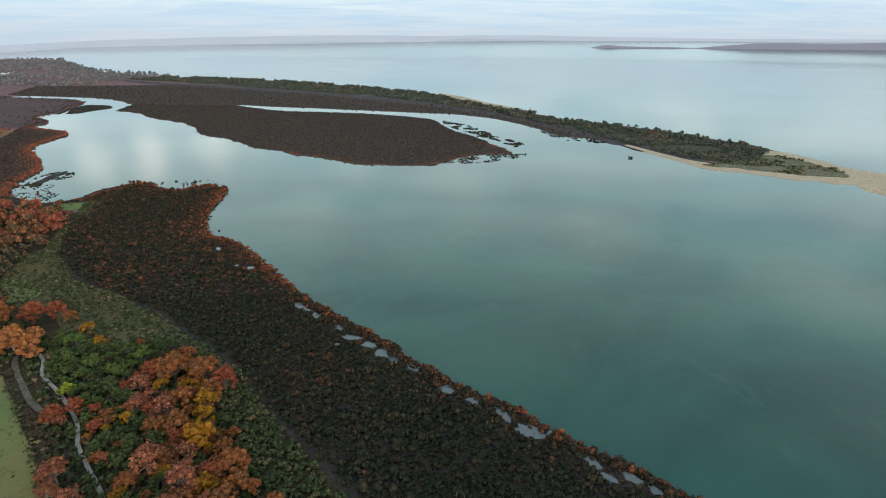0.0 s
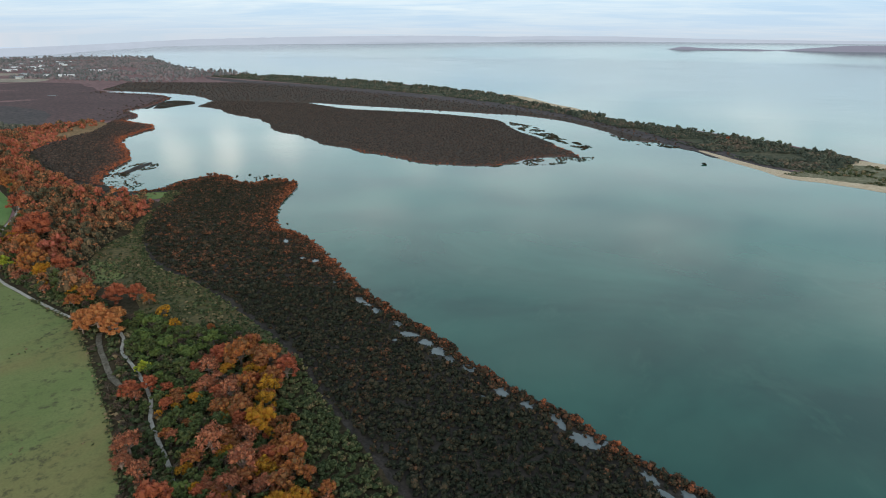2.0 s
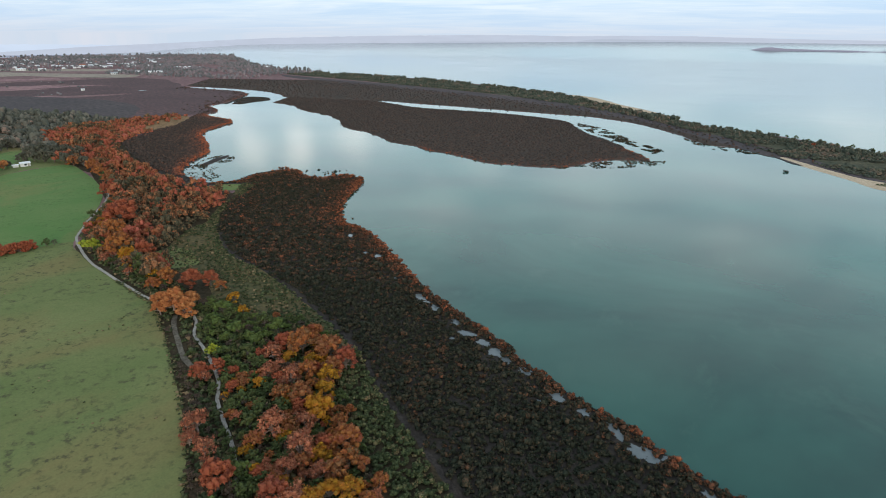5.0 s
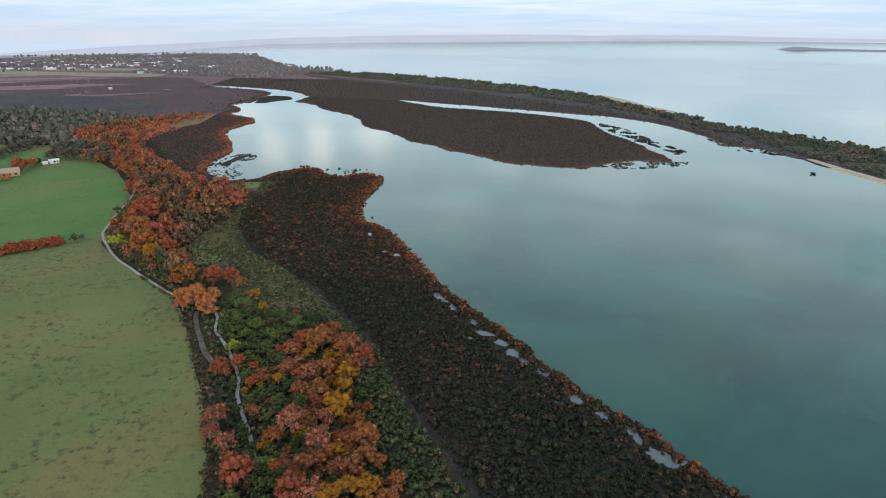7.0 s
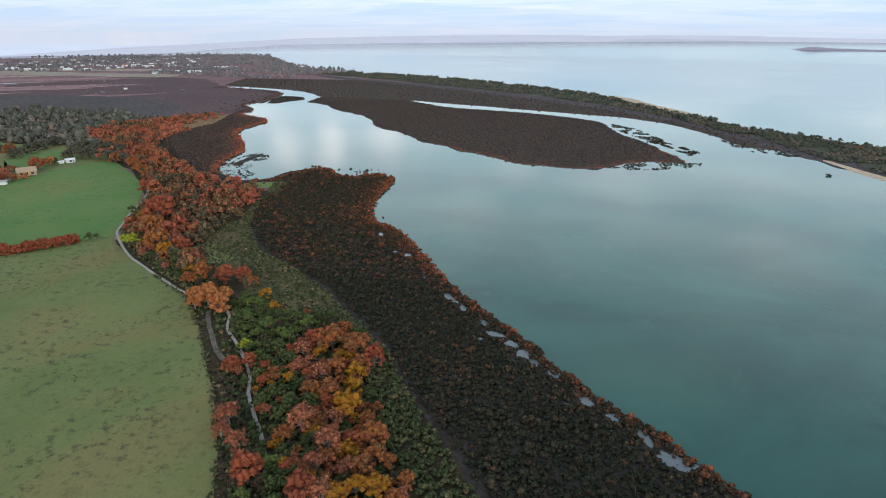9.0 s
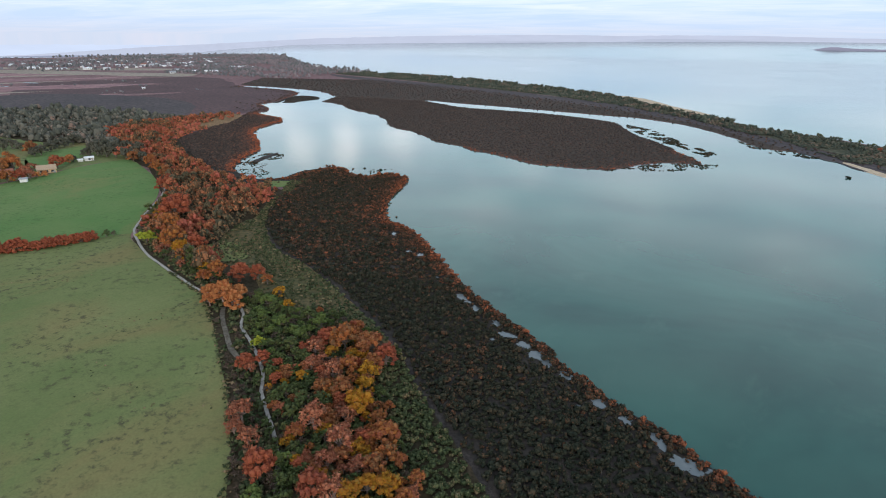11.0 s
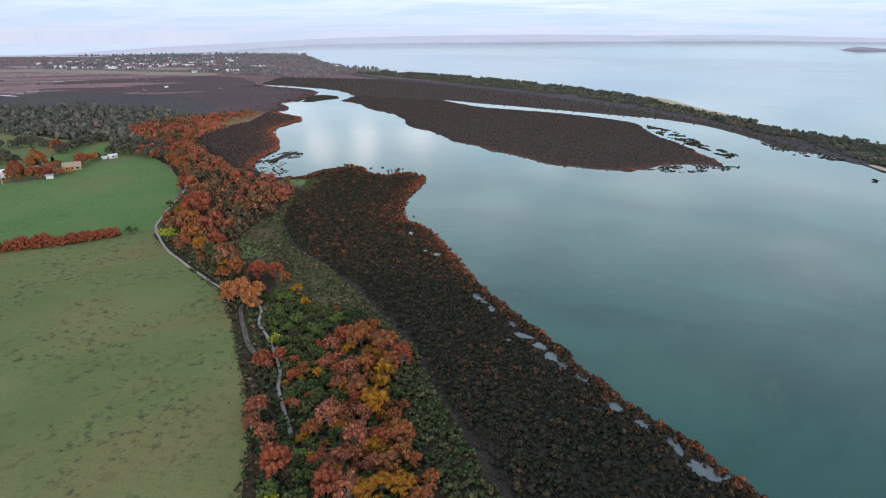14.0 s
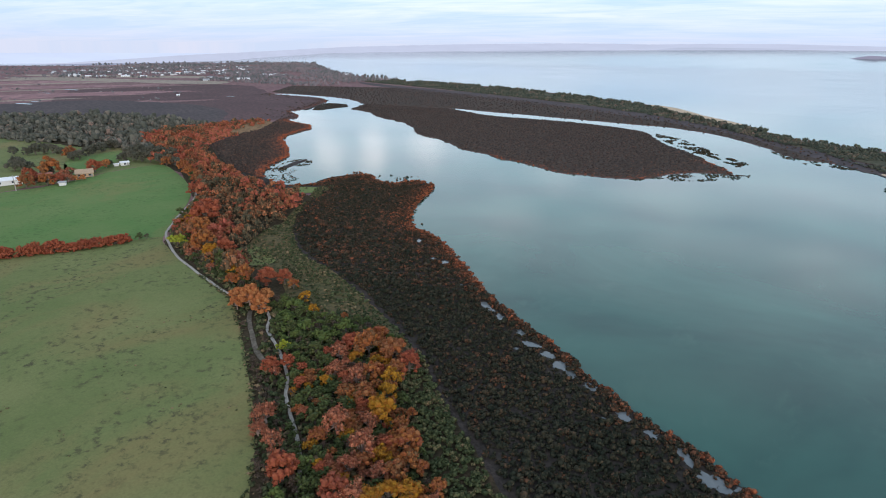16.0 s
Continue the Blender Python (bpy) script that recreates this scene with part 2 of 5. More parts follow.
SCRUB = tinted_material("coast_scrub", (0.066, 0.076, 0.058), (0.165, 0.115, 0.086), (0.100, 0.102, 0.070), spread=0.4)
# dull olive leaves, their colour lightened to imitate haze at that range
DARKWOOD = tinted_material("dark_wood_leaves", (0.100, 0.102, 0.080), (0.250, 0.150, 0.115), (0.145, 0.128, 0.102), spread=0.6)
# far trees: pale mauve-grey puts the distance haze into the leaf colour
HAZED_WOODS = tinted_material("haze_tinted_woods", (0.145, 0.148, 0.145), (0.265, 0.205, 0.205), (0.195, 0.182, 0.186), spread=0.4)
BLACK_HEATH = ground_material("black_heath", (0.064, 0.056, 0.058), (0.092, 0.076, 0.078), (0.124, 0.096, 0.094), 0.012, 0.2, relief=0.2)
SHRUBS = tinted_material("meadow_shrubs", (0.050, 0.066, 0.030), (0.205, 0.140, 0.080), (0.088, 0.096, 0.044), spread=0.7)
BARK = plain_material("bark", (0.15, 0.12, 0.10), 0.9, 0.4, 4.0)
PALE_BARK = plain_material("pale_dead_wood", (0.30, 0.22, 0.185), 0.9, 0.3, 4.0)
ROOF_TAN = plain_material("tan_roof", (0.42, 0.30, 0.20), 0.7)
ROOF_GREY = plain_material("grey_metal_roof", (0.36, 0.37, 0.39), 0.45, 0.15)
ROOF_WHITE = plain_material("white_metal_roof", (0.78, 0.78, 0.79), 0.45, 0.08)
ROOF_RED = plain_material("red_tile_roof", (0.34, 0.14, 0.10), 0.8)
WALL_CREAM = plain_material("cream_wall", (0.62, 0.42, 0.24), 0.85, 0.1)
WALL_WHITE = plain_material("white_wall", (0.76, 0.75, 0.73), 0.8, 0.08)
WALL_BRICK = plain_material("brick_wall", (0.36, 0.20, 0.14), 0.9, 0.2)
PANE = plain_material("dark_pane", (0.05, 0.06, 0.07), 0.1, 0.1)
POST = plain_material("weathered_post", (0.40, 0.37, 0.33), 0.9, 0.2)
LEAF_ORANGE = leaf_material("orange_leaves", (0.30, 0.092, 0.034), (0.37, 0.145, 0.042), (0.21, 0.065, 0.036), (0.28, 0.115, 0.048), (0.15, 0.085, 0.042), hue=0.04, value=0.5)
LEAF_SALMON = leaf_material("salmon_leaves", (0.39, 0.130, 0.070), (0.45, 0.180, 0.098), (0.31, 0.096, 0.056), (0.24, 0.088, 0.052), (0.18, 0.095, 0.060), hue=0.04, value=0.5)
LEAF_PEACH = leaf_material("peach_leaves", (0.46, 0.170, 0.060), (0.53, 0.230, 0.085), (0.36, 0.115, 0.042), (0.30, 0.12, 0.05))
LEAF_YELLOW = leaf_material("golden_leaves", (0.34, 0.155, 0.018), (0.41, 0.205, 0.022), (0.32, 0.115, 0.020), (0.19, 0.125, 0.026), hue=0.04, value=0.5)
LEAF_RED = leaf_material("rust_red_leaves", (0.27, 0.068, 0.038), (0.33, 0.098, 0.048), (0.19, 0.055, 0.036), hue=0.03, value=0.45)
LEAF_GREEN = leaf_material("olive_leaves", (0.062, 0.082, 0.030), (0.090, 0.115, 0.040), (0.050, 0.064, 0.028), (0.10, 0.105, 0.038))
LEAF_BRIGHT = leaf_material("bright_green_leaves", (0.088, 0.122, 0.034), (0.118, 0.148, 0.044), (0.066, 0.092, 0.030))
LEAF_DUSK = leaf_material("dusky_leaves", (0.082, 0.082, 0.058), (0.110, 0.104, 0.076), (0.068, 0.070, 0.052), (0.125, 0.105, 0.080))
LEAF_LIME = leaf_material("lime_leaves", (0.27, 0.29, 0.03), (0.33, 0.32, 0.04), (0.20, 0.25, 0.03))
LEAF_GREY = leaf_material("grey_brown_twigs", (0.085, 0.060, 0.045), (0.120, 0.080, 0.062), (0.065, 0.050, 0.038))


# ---- building helpers ----
def mesh_from(name, verts, faces, mat=None, smooth=False):
    me = bpy.data.meshes.new(name)
    me.from_pydata(verts, [], faces)
    if mat:
        me.materials.append(mat)
    if smooth:
        me.polygons.foreach_set("use_smooth", [True] * len(me.polygons))
    return me


def part(name, bm, mat, parent, label=""):
    """Links a bmesh (or a ready mesh) as one object under a thing or a part."""
    if isinstance(bm, bpy.types.Mesh):
        me = bm
    else:
        me = bpy.data.meshes.new(name)
        bm.to_mesh(me)
        bm.free()
        me.materials.append(mat)
    ob = new(name, me)
    ob.parent = parent
    if label:
        tagged(ob, label)
    return ob


def thing(name, m, label, category, group="", kind=""):
    e = new(name)
    e.matrix_basis = m
    return tagged(e, label, category, group, kind)


def box(bm, sx, sy, sz, at=(0, 0, 0), turn=0.0):
    r = bmesh.ops.create_cube(bm, size=1.0)
    bmesh.ops.transform(bm, matrix=Matrix.Translation(at) @ Matrix.Rotation(turn, 4, "Z") @ Matrix.Diagonal((sx, sy, sz, 1)), verts=r["verts"])
    return r["verts"]


def flow(points, step, rough=0.0, seed=0, closed=False, grain=1.0):
    """A smooth line through plan points, broken up by noise of about 'rough' metres."""
    pts = [Vector((*p, 0.0)) for p in points]
    out, k = [], len(pts)
    for i in range(k if closed else k - 1):
        p0 = pts[i - 1] if (i or closed) else pts[0]
        p1, p2 = pts[i], pts[(i + 1) % k]
        p3 = pts[(i + 2) % k] if (closed or i + 2 < k) else p2
        n = max(1, int((p2 - p1).length / step))
        for j in range(n):
            t = j / n
            q = 0.5 * (2 * p1 + (p2 - p0) * t + (2 * p0 - 5 * p1 + 4 * p2 - p3) * t * t + (3 * p1 - p0 - 3 * p2 + p3) * t ** 3)
            lin = p1.lerp(p2, t)
            out.append(lin.lerp(q, 0.8))
    if not closed:
        out.append(pts[-1])
    if rough:
        for i, q in enumerate(out):
            if closed or 0 < i < len(out) - 1:
                s = Vector((q.x * 0.11 * grain + seed, q.y * 0.11 * grain, seed * 1.7))
                big = noise.noise_vector(s * 0.6)
                small = noise.noise_vector(s * 3.1)
                q += Vector((big.x, big.y, 0)) * rough + Vector((small.x, small.y, 0)) * rough * 0.6
    return [(q.x, q.y) for q in out]


def sheet(name, outline, z, mat, depth=0.5, label="", category="", flare=0.0):
    """A flat piece of ground of that outline, with a skirt down to z - depth that flares outwards."""
    from mathutils.geometry import tessellate_polygon
    top = [Vector((x, y, z)) for x, y in outline]
    faces = [tuple(f) for f in tessellate_polygon([top])]
    n = len(top)
    area = sum(top[i].x * top[(i + 1) % n].y - top[(i + 1) % n].x * top[i].y for i in range(n))
    sign = 1 if area > 0 else -1
    fixed = []
    for a, b, c in faces:
        cr = (top[b] - top[a]).cross(top[c] - top[a]).z
        if abs(cr) > 1e-9:
            fixed.append((a, b, c) if cr > 0 else (a, c, b))
    low = []
    for i in range(n):
        d = (top[(i + 1) % n] - top[i - 1])
        d = Vector((d.y, -d.x, 0)).normalized() * sign * flare
        low.append(top[i] + d - Vector((0, 0, depth)))
    for i in range(n):
        j = (i + 1) % n
        fixed.append((i, i + n, j + n, j) if sign > 0 else (j, j + n, i + n, i))
    ob = new(name, mesh_from(name, top + low, fixed, mat))
    return tagged(ob, label, category, kind="structure")


def ribbon(name, points, width, z, mat, label, category, rough=0.3, seed=0, widen=1.0, past=1e9):
    """A path of that width along plan points, a little proud of the ground."""
    line = [Vector((*p, 0)) for p in flow(points, 2.0, rough, seed)]
    verts, faces = [], []
    for i, p in enumerate(line):
        d = (line[min(i + 1, len(line) - 1)] - line[max(i - 1, 0)]).normalized()
        side = Vector((-d.y, d.x, 0)) * width * (widen if p.y > past else 1.0) * (0.5 + 0.12 * noise.noise(p * 0.4))
        for s, h in ((1.15, -0.12), (1, 0.0), (-1, 0.0), (-1.15, -0.12)):
            verts.append(p + side * s + Vector((0, 0, z + h)))
        if i:
            a = 4 * i
            faces += [(a - 4 + k, a + k, a + k + 1, a - 3 + k) for k in range(3)]
    ob = new(name, mesh_from(name, verts, faces, mat))
    return tagged(ob, label, category, kind="structure")


def inside(poly, pts):
    """Which of the points (n x 2) lie inside the plan polygon."""
    x, y = pts[:, 0], pts[:, 1]
    hit = np.zeros(len(pts), bool)
    p = np.array(poly)
    for (x0, y0), (x1, y1) in zip(p, np.roll(p, -1, 0)):
        if y0 != y1:
            hit ^= ((y0 > y) != (y1 > y)) & (x < (x1 - x0) * (y - y0) / (y1 - y0) + x0)
    return hit


def gap_to(line, pts):
    """Distance of the points from a plan line."""
    p = np.array(line)
    best = np.full(len(pts), 1e9)
    for a, b in zip(p[:-1], p[1:]):
        d = b - a
        t = np.clip(((pts - a) @ d) / max(1e-9, d @ d), 0, 1)
        best = np.minimum(best, np.hypot(*(pts - a - t[:, None] * d).T))
    return best


def scatter(poly, spacing, rng, jitter=0.75):
    """Jittered places on a skew grid inside a plan polygon."""
    p = np.array(poly)
    (x0, y0), (x1, y1) = p.min(0), p.max(0)
    gx, gy = np.meshgrid(np.arange(x0, x1, spacing), np.arange(y0, y1, spacing * 0.87))
    gx = gx.astype(float)
    gx[1::2] += spacing / 2
    pts = np.stack([gx.ravel(), gy.ravel()], 1) + rng.uniform(-jitter / 2, jitter / 2, (gx.size, 2)) * spacing
    return pts[inside(poly, pts)]


def lumps(rng, count, size, shards, shard, flat=0.75, level=1, core=0.8):
    """A leafy clump: rounded cores under a shell of small loose leaf sprays. Vertices and triangles."""
    verts, tris = [], []
    base = bmesh.new()
    if level < 0:
        bmesh.ops.create_cone(base, segments=5, radius1=0.85, radius2=0.80, depth=1.1, cap_ends=False)
        tip = base.verts.new((0, 0, 1.0))
        rim = [v for v in base.verts if v.co.z > 0.5 and v is not tip]
        rim.sort(key=lambda v: math.atan2(v.co.y, v.co.x))
        for i, v in enumerate(rim):
            base.faces.new((v, rim[(i + 1) % 5], tip))
        bmesh.ops.triangulate(base, faces=base.faces[:])
        base.verts.index_update()
    else:
        bmesh.ops.create_icosphere(base, subdivisions=level, radius=1.0)
    bv = np.array([v.co[:] for v in base.verts])
    bf = np.array([[v.index for v in f.verts] for f in base.faces])
    base.free()
    off = 0
    for _ in range(count):
        a, r = rng.uniform(0, 2 * math.pi), size * 0.62 * math.sqrt(rng.uniform(0, 1)) * (count > 1)
        c = np.array([r * math.cos(a), r * math.sin(a), size * flat * rng.uniform(0.35, 0.95)])
        s = size * rng.uniform(0.38, 0.62) if count > 1 else size
        v = bv * (s * core) * (1 + rng.uniform(-0.22, 0.22, (len(bv), 1)))
        v[:, 2] *= flat
        if count == 1:
            c = np.array([0, 0, size * flat * 0.8])
        verts.append(v + c)
        tris.append(bf + off)
        off += len(bv)
        k = shards // count
        d = rng.normal(size=(k, 3))
        d[:, 2] = np.abs(d[:, 2]) * 0.9 - 0.25
        d /= np.linalg.norm(d, axis=1)[:, None]
        mid = c + d * s * np.array([1, 1, flat]) * rng.uniform(0.72, 1.08, (k, 1))
        u = np.cross(d, rng.normal(size=(k, 3)))
        u /= np.linalg.norm(u, axis=1)[:, None]
        w = np.cross(d, u) + d * rng.uniform(-0.5, 0.9, (k, 1))
        ln = shard * rng.uniform(0.6, 1.3, (k, 1))
        q = np.stack([mid - u * ln * 0.5 - w * ln * 0.3, mid + u * ln * 0.5 - w * ln * 0.3, mid + w * ln * 0.6 + d * ln * 0.25], 1).reshape(-1, 3)
        verts.append(q)
        tris.append(np.arange(k * 3).reshape(-1, 3) + off)
        off += 3 * k
    return np.concatenate(verts), np.concatenate(tris)


def thicket(name, kinds, pts, sizes, tints, z, mat, rng, label, category, tall=None, kind="stuff"):
    """Very many bushes of a few shapes, as one mesh."""
    vs, fs, ts, off = [], [], [], 0
    pick = rng.integers(0, len(kinds), len(pts))
    ang = rng.uniform(0, 2 * math.pi, len(pts))
    zz = np.broadcast_to(z, len(pts))
    hh = np.ones(len(pts)) if tall is None else tall
    for k, (v, f) in enumerate(kinds):
        sel = np.where(pick == k)[0]
        if not len(sel):
            continue
        c, s = np.cos(ang[sel])[:, None], np.sin(ang[sel])[:, None]
        w = np.empty((len(sel), len(v), 3))
        w[:, :, 0] = (v[:, 0] * c - v[:, 1] * s) * sizes[sel, None] + pts[sel, 0, None]
        w[:, :, 1] = (v[:, 0] * s + v[:, 1] * c) * sizes[sel, None] + pts[sel, 1, None]
        w[:, :, 2] = v[:, 2] * (sizes[sel] * hh[sel])[:, None] + zz[sel, None]
        vs.append(w.reshape(-1, 3))
        fs.append((f[None] + (np.arange(len(sel)) * len(v))[:, None, None]).reshape(-1, 3) + off)
        ts.append(np.repeat(tints[sel], len(v)))
        off += len(sel) * len(v)
    v, f, t = np.concatenate(vs), np.concatenate(fs), np.concatenate(ts)
    me = bpy.data.meshes.new(name)
    me.vertices.add(len(v))
    me.vertices.foreach_set("co", v.ravel())
    me.loops.add(f.size)
    me.loops.foreach_set("vertex_index", f.ravel().astype(np.int32))
    me.polygons.add(len(f))
    me.polygons.foreach_set("loop_start", np.arange(0, f.size, 3, dtype=np.int32))
    me.update(calc_edges=True)
    at = me.attributes.new("tint", "FLOAT", "POINT")
    at.data.foreach_set("value", t.astype(np.float32))
    me.materials.append(mat)
    return tagged(new(name, me), label, category, kind=kind)


# ---- plan, in metres ----
SHORE_NEAR = [(76, 50), (63, 67), (54, 77), (47.2, 83.3), (43.7, 86.7), (39.5, 90.1), (35.6, 93.6), (32.2, 95.8), (26.6, 100.9), (21.4, 105.5), (17, 110.4), (12.4, 114.1), (7.1, 117.3), (3.8, 119.8), (-0.9, 125.6), (-6.6, 130.2), (-14.2, 139.1), (-23.9, 149.1), (-34.7, 158.8), (-48.5, 174.4),
              (-67.4, 199.4), (-82.1, 219.6), (-92.3, 228.3), (-100, 231.6), (-107.9, 247.2), (-115, 272), (-118, 297), (-123, 316), (-138, 320),
              (-146, 311), (-161, 314), (-168, 323), (-180, 324), (-184, 316), (-189, 304), (-190, 289), (-200, 280)]
SHORE_BAY = [(-212, 283), (-229, 293), (-239, 306), (-247, 322), (-251, 336), (-255, 352), (-263, 369), (-285, 398),
             (-307, 423), (-320, 447), (-324, 468), (-326, 495), (-332, 506), (-340, 516), (-361, 527), (-386, 542), (-389, 569), (-410, 597), (-431, 613),
             (-435, 656), (-450, 715), (-475, 770), (-520, 802), (-569, 812), (-609, 823)]
CREEK = [(-616, 832), (-591, 845), (-529, 832), (-462, 808), (-394, 742)]
ISLAND = [(-380, 674), (-344, 654), (-307, 612), (-264, 581), (-237, 548), (-212, 504), (-188, 488), (-164, 464), (-146, 442), (-123, 429), (-111, 416),
          (-96, 410), (-81, 399), (-58, 383), (-32, 379), (-14, 381), (-1, 390), (17, 412), (35, 422), (51, 423), (47, 439), (39, 460), (32, 484),
          (18, 514), (2, 553), (-9, 601), (-29, 627), (-92, 659), (-160, 674), (-197, 682), (-264, 736)]
CHANNEL = [(-264, 738), (-208, 718), (-169, 708), (-96, 685), (-32, 665), (3, 656), (26, 642), (51, 619), (72, 583), (90, 542), (103, 499), (120, 492), (135, 480)]
SPIT_IN = [(144, 466), (155, 430), (166, 402), (174, 376), (189, 368), (203, 358), (215, 347), (226, 343), (235, 336), (245, 335), (242, 317), (250, 300), (275, 270)]
SPIT_OUT = [(310, 265), (290, 330), (280, 357), (266, 373), (262, 397), (258, 424), (251, 451), (241, 477), (228, 500), (211, 521), (195, 548), (175, 573), (152, 593), (126, 609),
            (89, 700), (65, 752), (42, 792), (11, 880), (-81, 975), (-192, 1078), (-320, 1172), (-459, 1247), (-590, 1274), (-795, 1429), (-967, 1604),
            (-1331, 2086)]
COAST = [(-1390, 2180), (-1463, 2233), (-1654, 2178), (-1814, 1863), (-1901, 1563), (-2200, 1300), (-2600, 900), (-3000, 0), (-2600, -1500), (0, -2200), (1800, -1500), (600, -300), (160, -60)]
INNER = [(-2, 60), (-11, 74), (-17.5, 83.5), (-22.8, 90.3), (-27.2, 95.9), (-31.8, 100.4), (-37.6, 107.1), (-42.6, 112.8), (-50.4, 124), (-59.8, 133.7), (-72.4, 144.4), (-87.2, 157),
         (-103.4, 169.7), (-114.4, 175.8), (-122.6, 179.8), (-137.9, 193.6), (-156.7, 219.7), (-168.6, 247.6), (-173, 272), (-176, 290)]
WOOD_EDGE = [(-10, 55), (-26.8, 78.4), (-31.2, 82.5), (-36.5, 88.2), (-41.9, 98.1), (-49.9, 106.7), (-54.7, 115.6), (-50.3, 120.2), (-56.6, 127.2), (-65.9, 134.2),
             (-73.4, 134.3), (-81.3, 128.3), (-94.6, 130.9), (-107.2, 143.4), (-122.3, 158.3), (-138.9, 163.8), (-151, 175.8), (-160.7, 199.5), (-161.6, 217.7), (-171.4, 246.5), (-172, 261)]
TRAIL = [(-40, 50), (-53.2, 68.6), (-60.1, 79.4), (-66.4, 86.8), (-71.6, 92.5), (-75.7, 97), (-80.4, 104.5), (-86.6, 111), (-92.9, 116.8), (-101.1, 123.7), (-105.3, 130.9),
         (-112.3, 136.8), (-119.3, 138.8), (-128.5, 139.9), (-152, 151.3), (-172.7, 162.4), (-190.4, 175.4), (-199.5, 184.2), (-211.7, 202.8), (-229.1, 231.9), (-240, 246)]
TRACK = [(-113.5, 132), (-110.5, 128), (-106, 122.8), (-101.6, 117.9), (-97, 113), (-91.9, 108.9), (-86.4, 107.6)]
PADDOCK = [(-43, 41), (-60.8, 64.4), (-68.2, 75.0), (-75.2, 84.2), (-84.1, 94.9), (-98.4, 110.2), (-112.6, 125.2), (-128, 138.3), (-150.2, 149.8), (-170.8, 160.4), (-190.5, 173),
           (-200, 174), (-213.6, 151.3), (-228.8, 135.1), (-330, 40), (-200, -60)]
FAR_PADDOCK = [(-330, 42), (-230, 136.6), (-215, 153), (-200.6, 175.6), (-196.2, 178.7), (-210.7, 198.2), (-229.6, 229.2), (-252, 254), (-287, 281), (-318, 298), (-326, 284), (-330, 266),
               (-328, 247.9), (-330, 226.9), (-337, 206.6), (-420, 60)]
HEDGE = [(-262, 106), (-230.7, 136.9), (-222.9, 144.7), (-212.4, 155.8), (-203.5, 168.2)]
WOOD = [(-300, 300), (-326, 300), (-345, 330), (-420, 372), (-440, 420), (-420, 470), (-404, 520), (-400, 490), (-394, 430), (-366, 388), (-300, 330), (-262, 300), (-215, 272),
        (-178, 264), (-171, 246), (-162, 218), (-160, 199), (-151, 176), (-139, 166), (-131, 150), (-150, 154), (-172, 166), (-192, 180), (-205, 198), (-224, 234), (-250, 258), (-280, 282)]
# x, y, half length, half width, turn in degrees
POOLS = [(-90.3, 215.2, 2.4, 1.3, -50), (-71.2, 195.1, 2.6, 1.5, -52), (-76.8, 197.5, 1.6, 1.0, -40), (-45.6, 163.6, 3.4, 1.4, -45), (-38.7, 156.6, 2.9, 1.5, -50), (-42.6, 160.2, 1.4, 1.0, 0),
         (-30.4, 149.4, 2.6, 1.3, -70), (-25.7, 143.2, 3.4, 1.5, -8), (-20.6, 139.2, 2.6, 1.5, -30), (-15.9, 135.0, 2.9, 2.0, -35), (-13.3, 132.2, 2.6, 1.2, -60), (-7.7, 127.7, 2.0, 1.5, -35),
         (0.9, 118.0, 2.3, 1.4, -45), (6.0, 117.4, 1.2, 0.9, -40), (7.1, 113.6, 1.7, 1.2, -50), (13.2, 110.0, 2.6, 1.2, -72), (14.4, 107.0, 1.7, 1.0, -60), (18.2, 102.8, 2.9, 1.9, -25),
         (20.6, 100.9, 2.0, 1.2, -20), (23.6, 101.6, 1.7, 1.0, -45), (-29.5, 139.5, 0.9, 0.6, 0), (-3.5, 115.5, 0.8, 0.5, 0), (-58.5, 176.5, 1.0, 0.6, -30),
         (30.2, 92.6, 2.3, 1.1, -65), (32.2, 88.6, 2.0, 1.0, -50), (36.6, 88.4, 2.6, 1.2, -45), (40.2, 85.2, 1.8, 0.9, -45), (44.5, 80.5, 2.0, 1.0, -45)]
rng = np.random.default_rng(7)
# ---- sea bed, water and land ----
def round_sheet(name, rings, mat, label, category):
    """A disc of rings (radius, height) about the eye's foot point."""
    n, verts, faces = 144, [Vector((0, 0, rings[0][1]))], []
    for r, z in rings:
        verts += [Vector((r * math.cos(2 * math.pi * i / n), r * math.sin(2 * math.pi * i / n), z)) for i in range(n)]
    faces += [(0, 1 + i, 1 + (i + 1) % n) for i in range(n)]
    for k in range(len(rings) - 1):
        a, b = 1 + k * n, 1 + (k + 1) * n
        faces += [(a + i, b + i, b + (i + 1) % n, a + (i + 1) % n) for i in range(n)]
    return tagged(new(name, mesh_from(name, verts, faces, mat, True)), label, category, kind="structure")


round_sheet("ground", [(300, -1.2), (2000, -3.0), (4940, -6.0)], SEABED, "sandy mud bed under the shallow bay", "sea bed")


def far_rise(azimuth):
    """Height to which the far bay lifts at the rim, by the angle to the left of north, so that it meets its horizon."""
    return float(np.interp(azimuth, [-40, -9, 3, 12, 22, 31, 34], [74, 72, 58, 42, 30, 12, 0]))


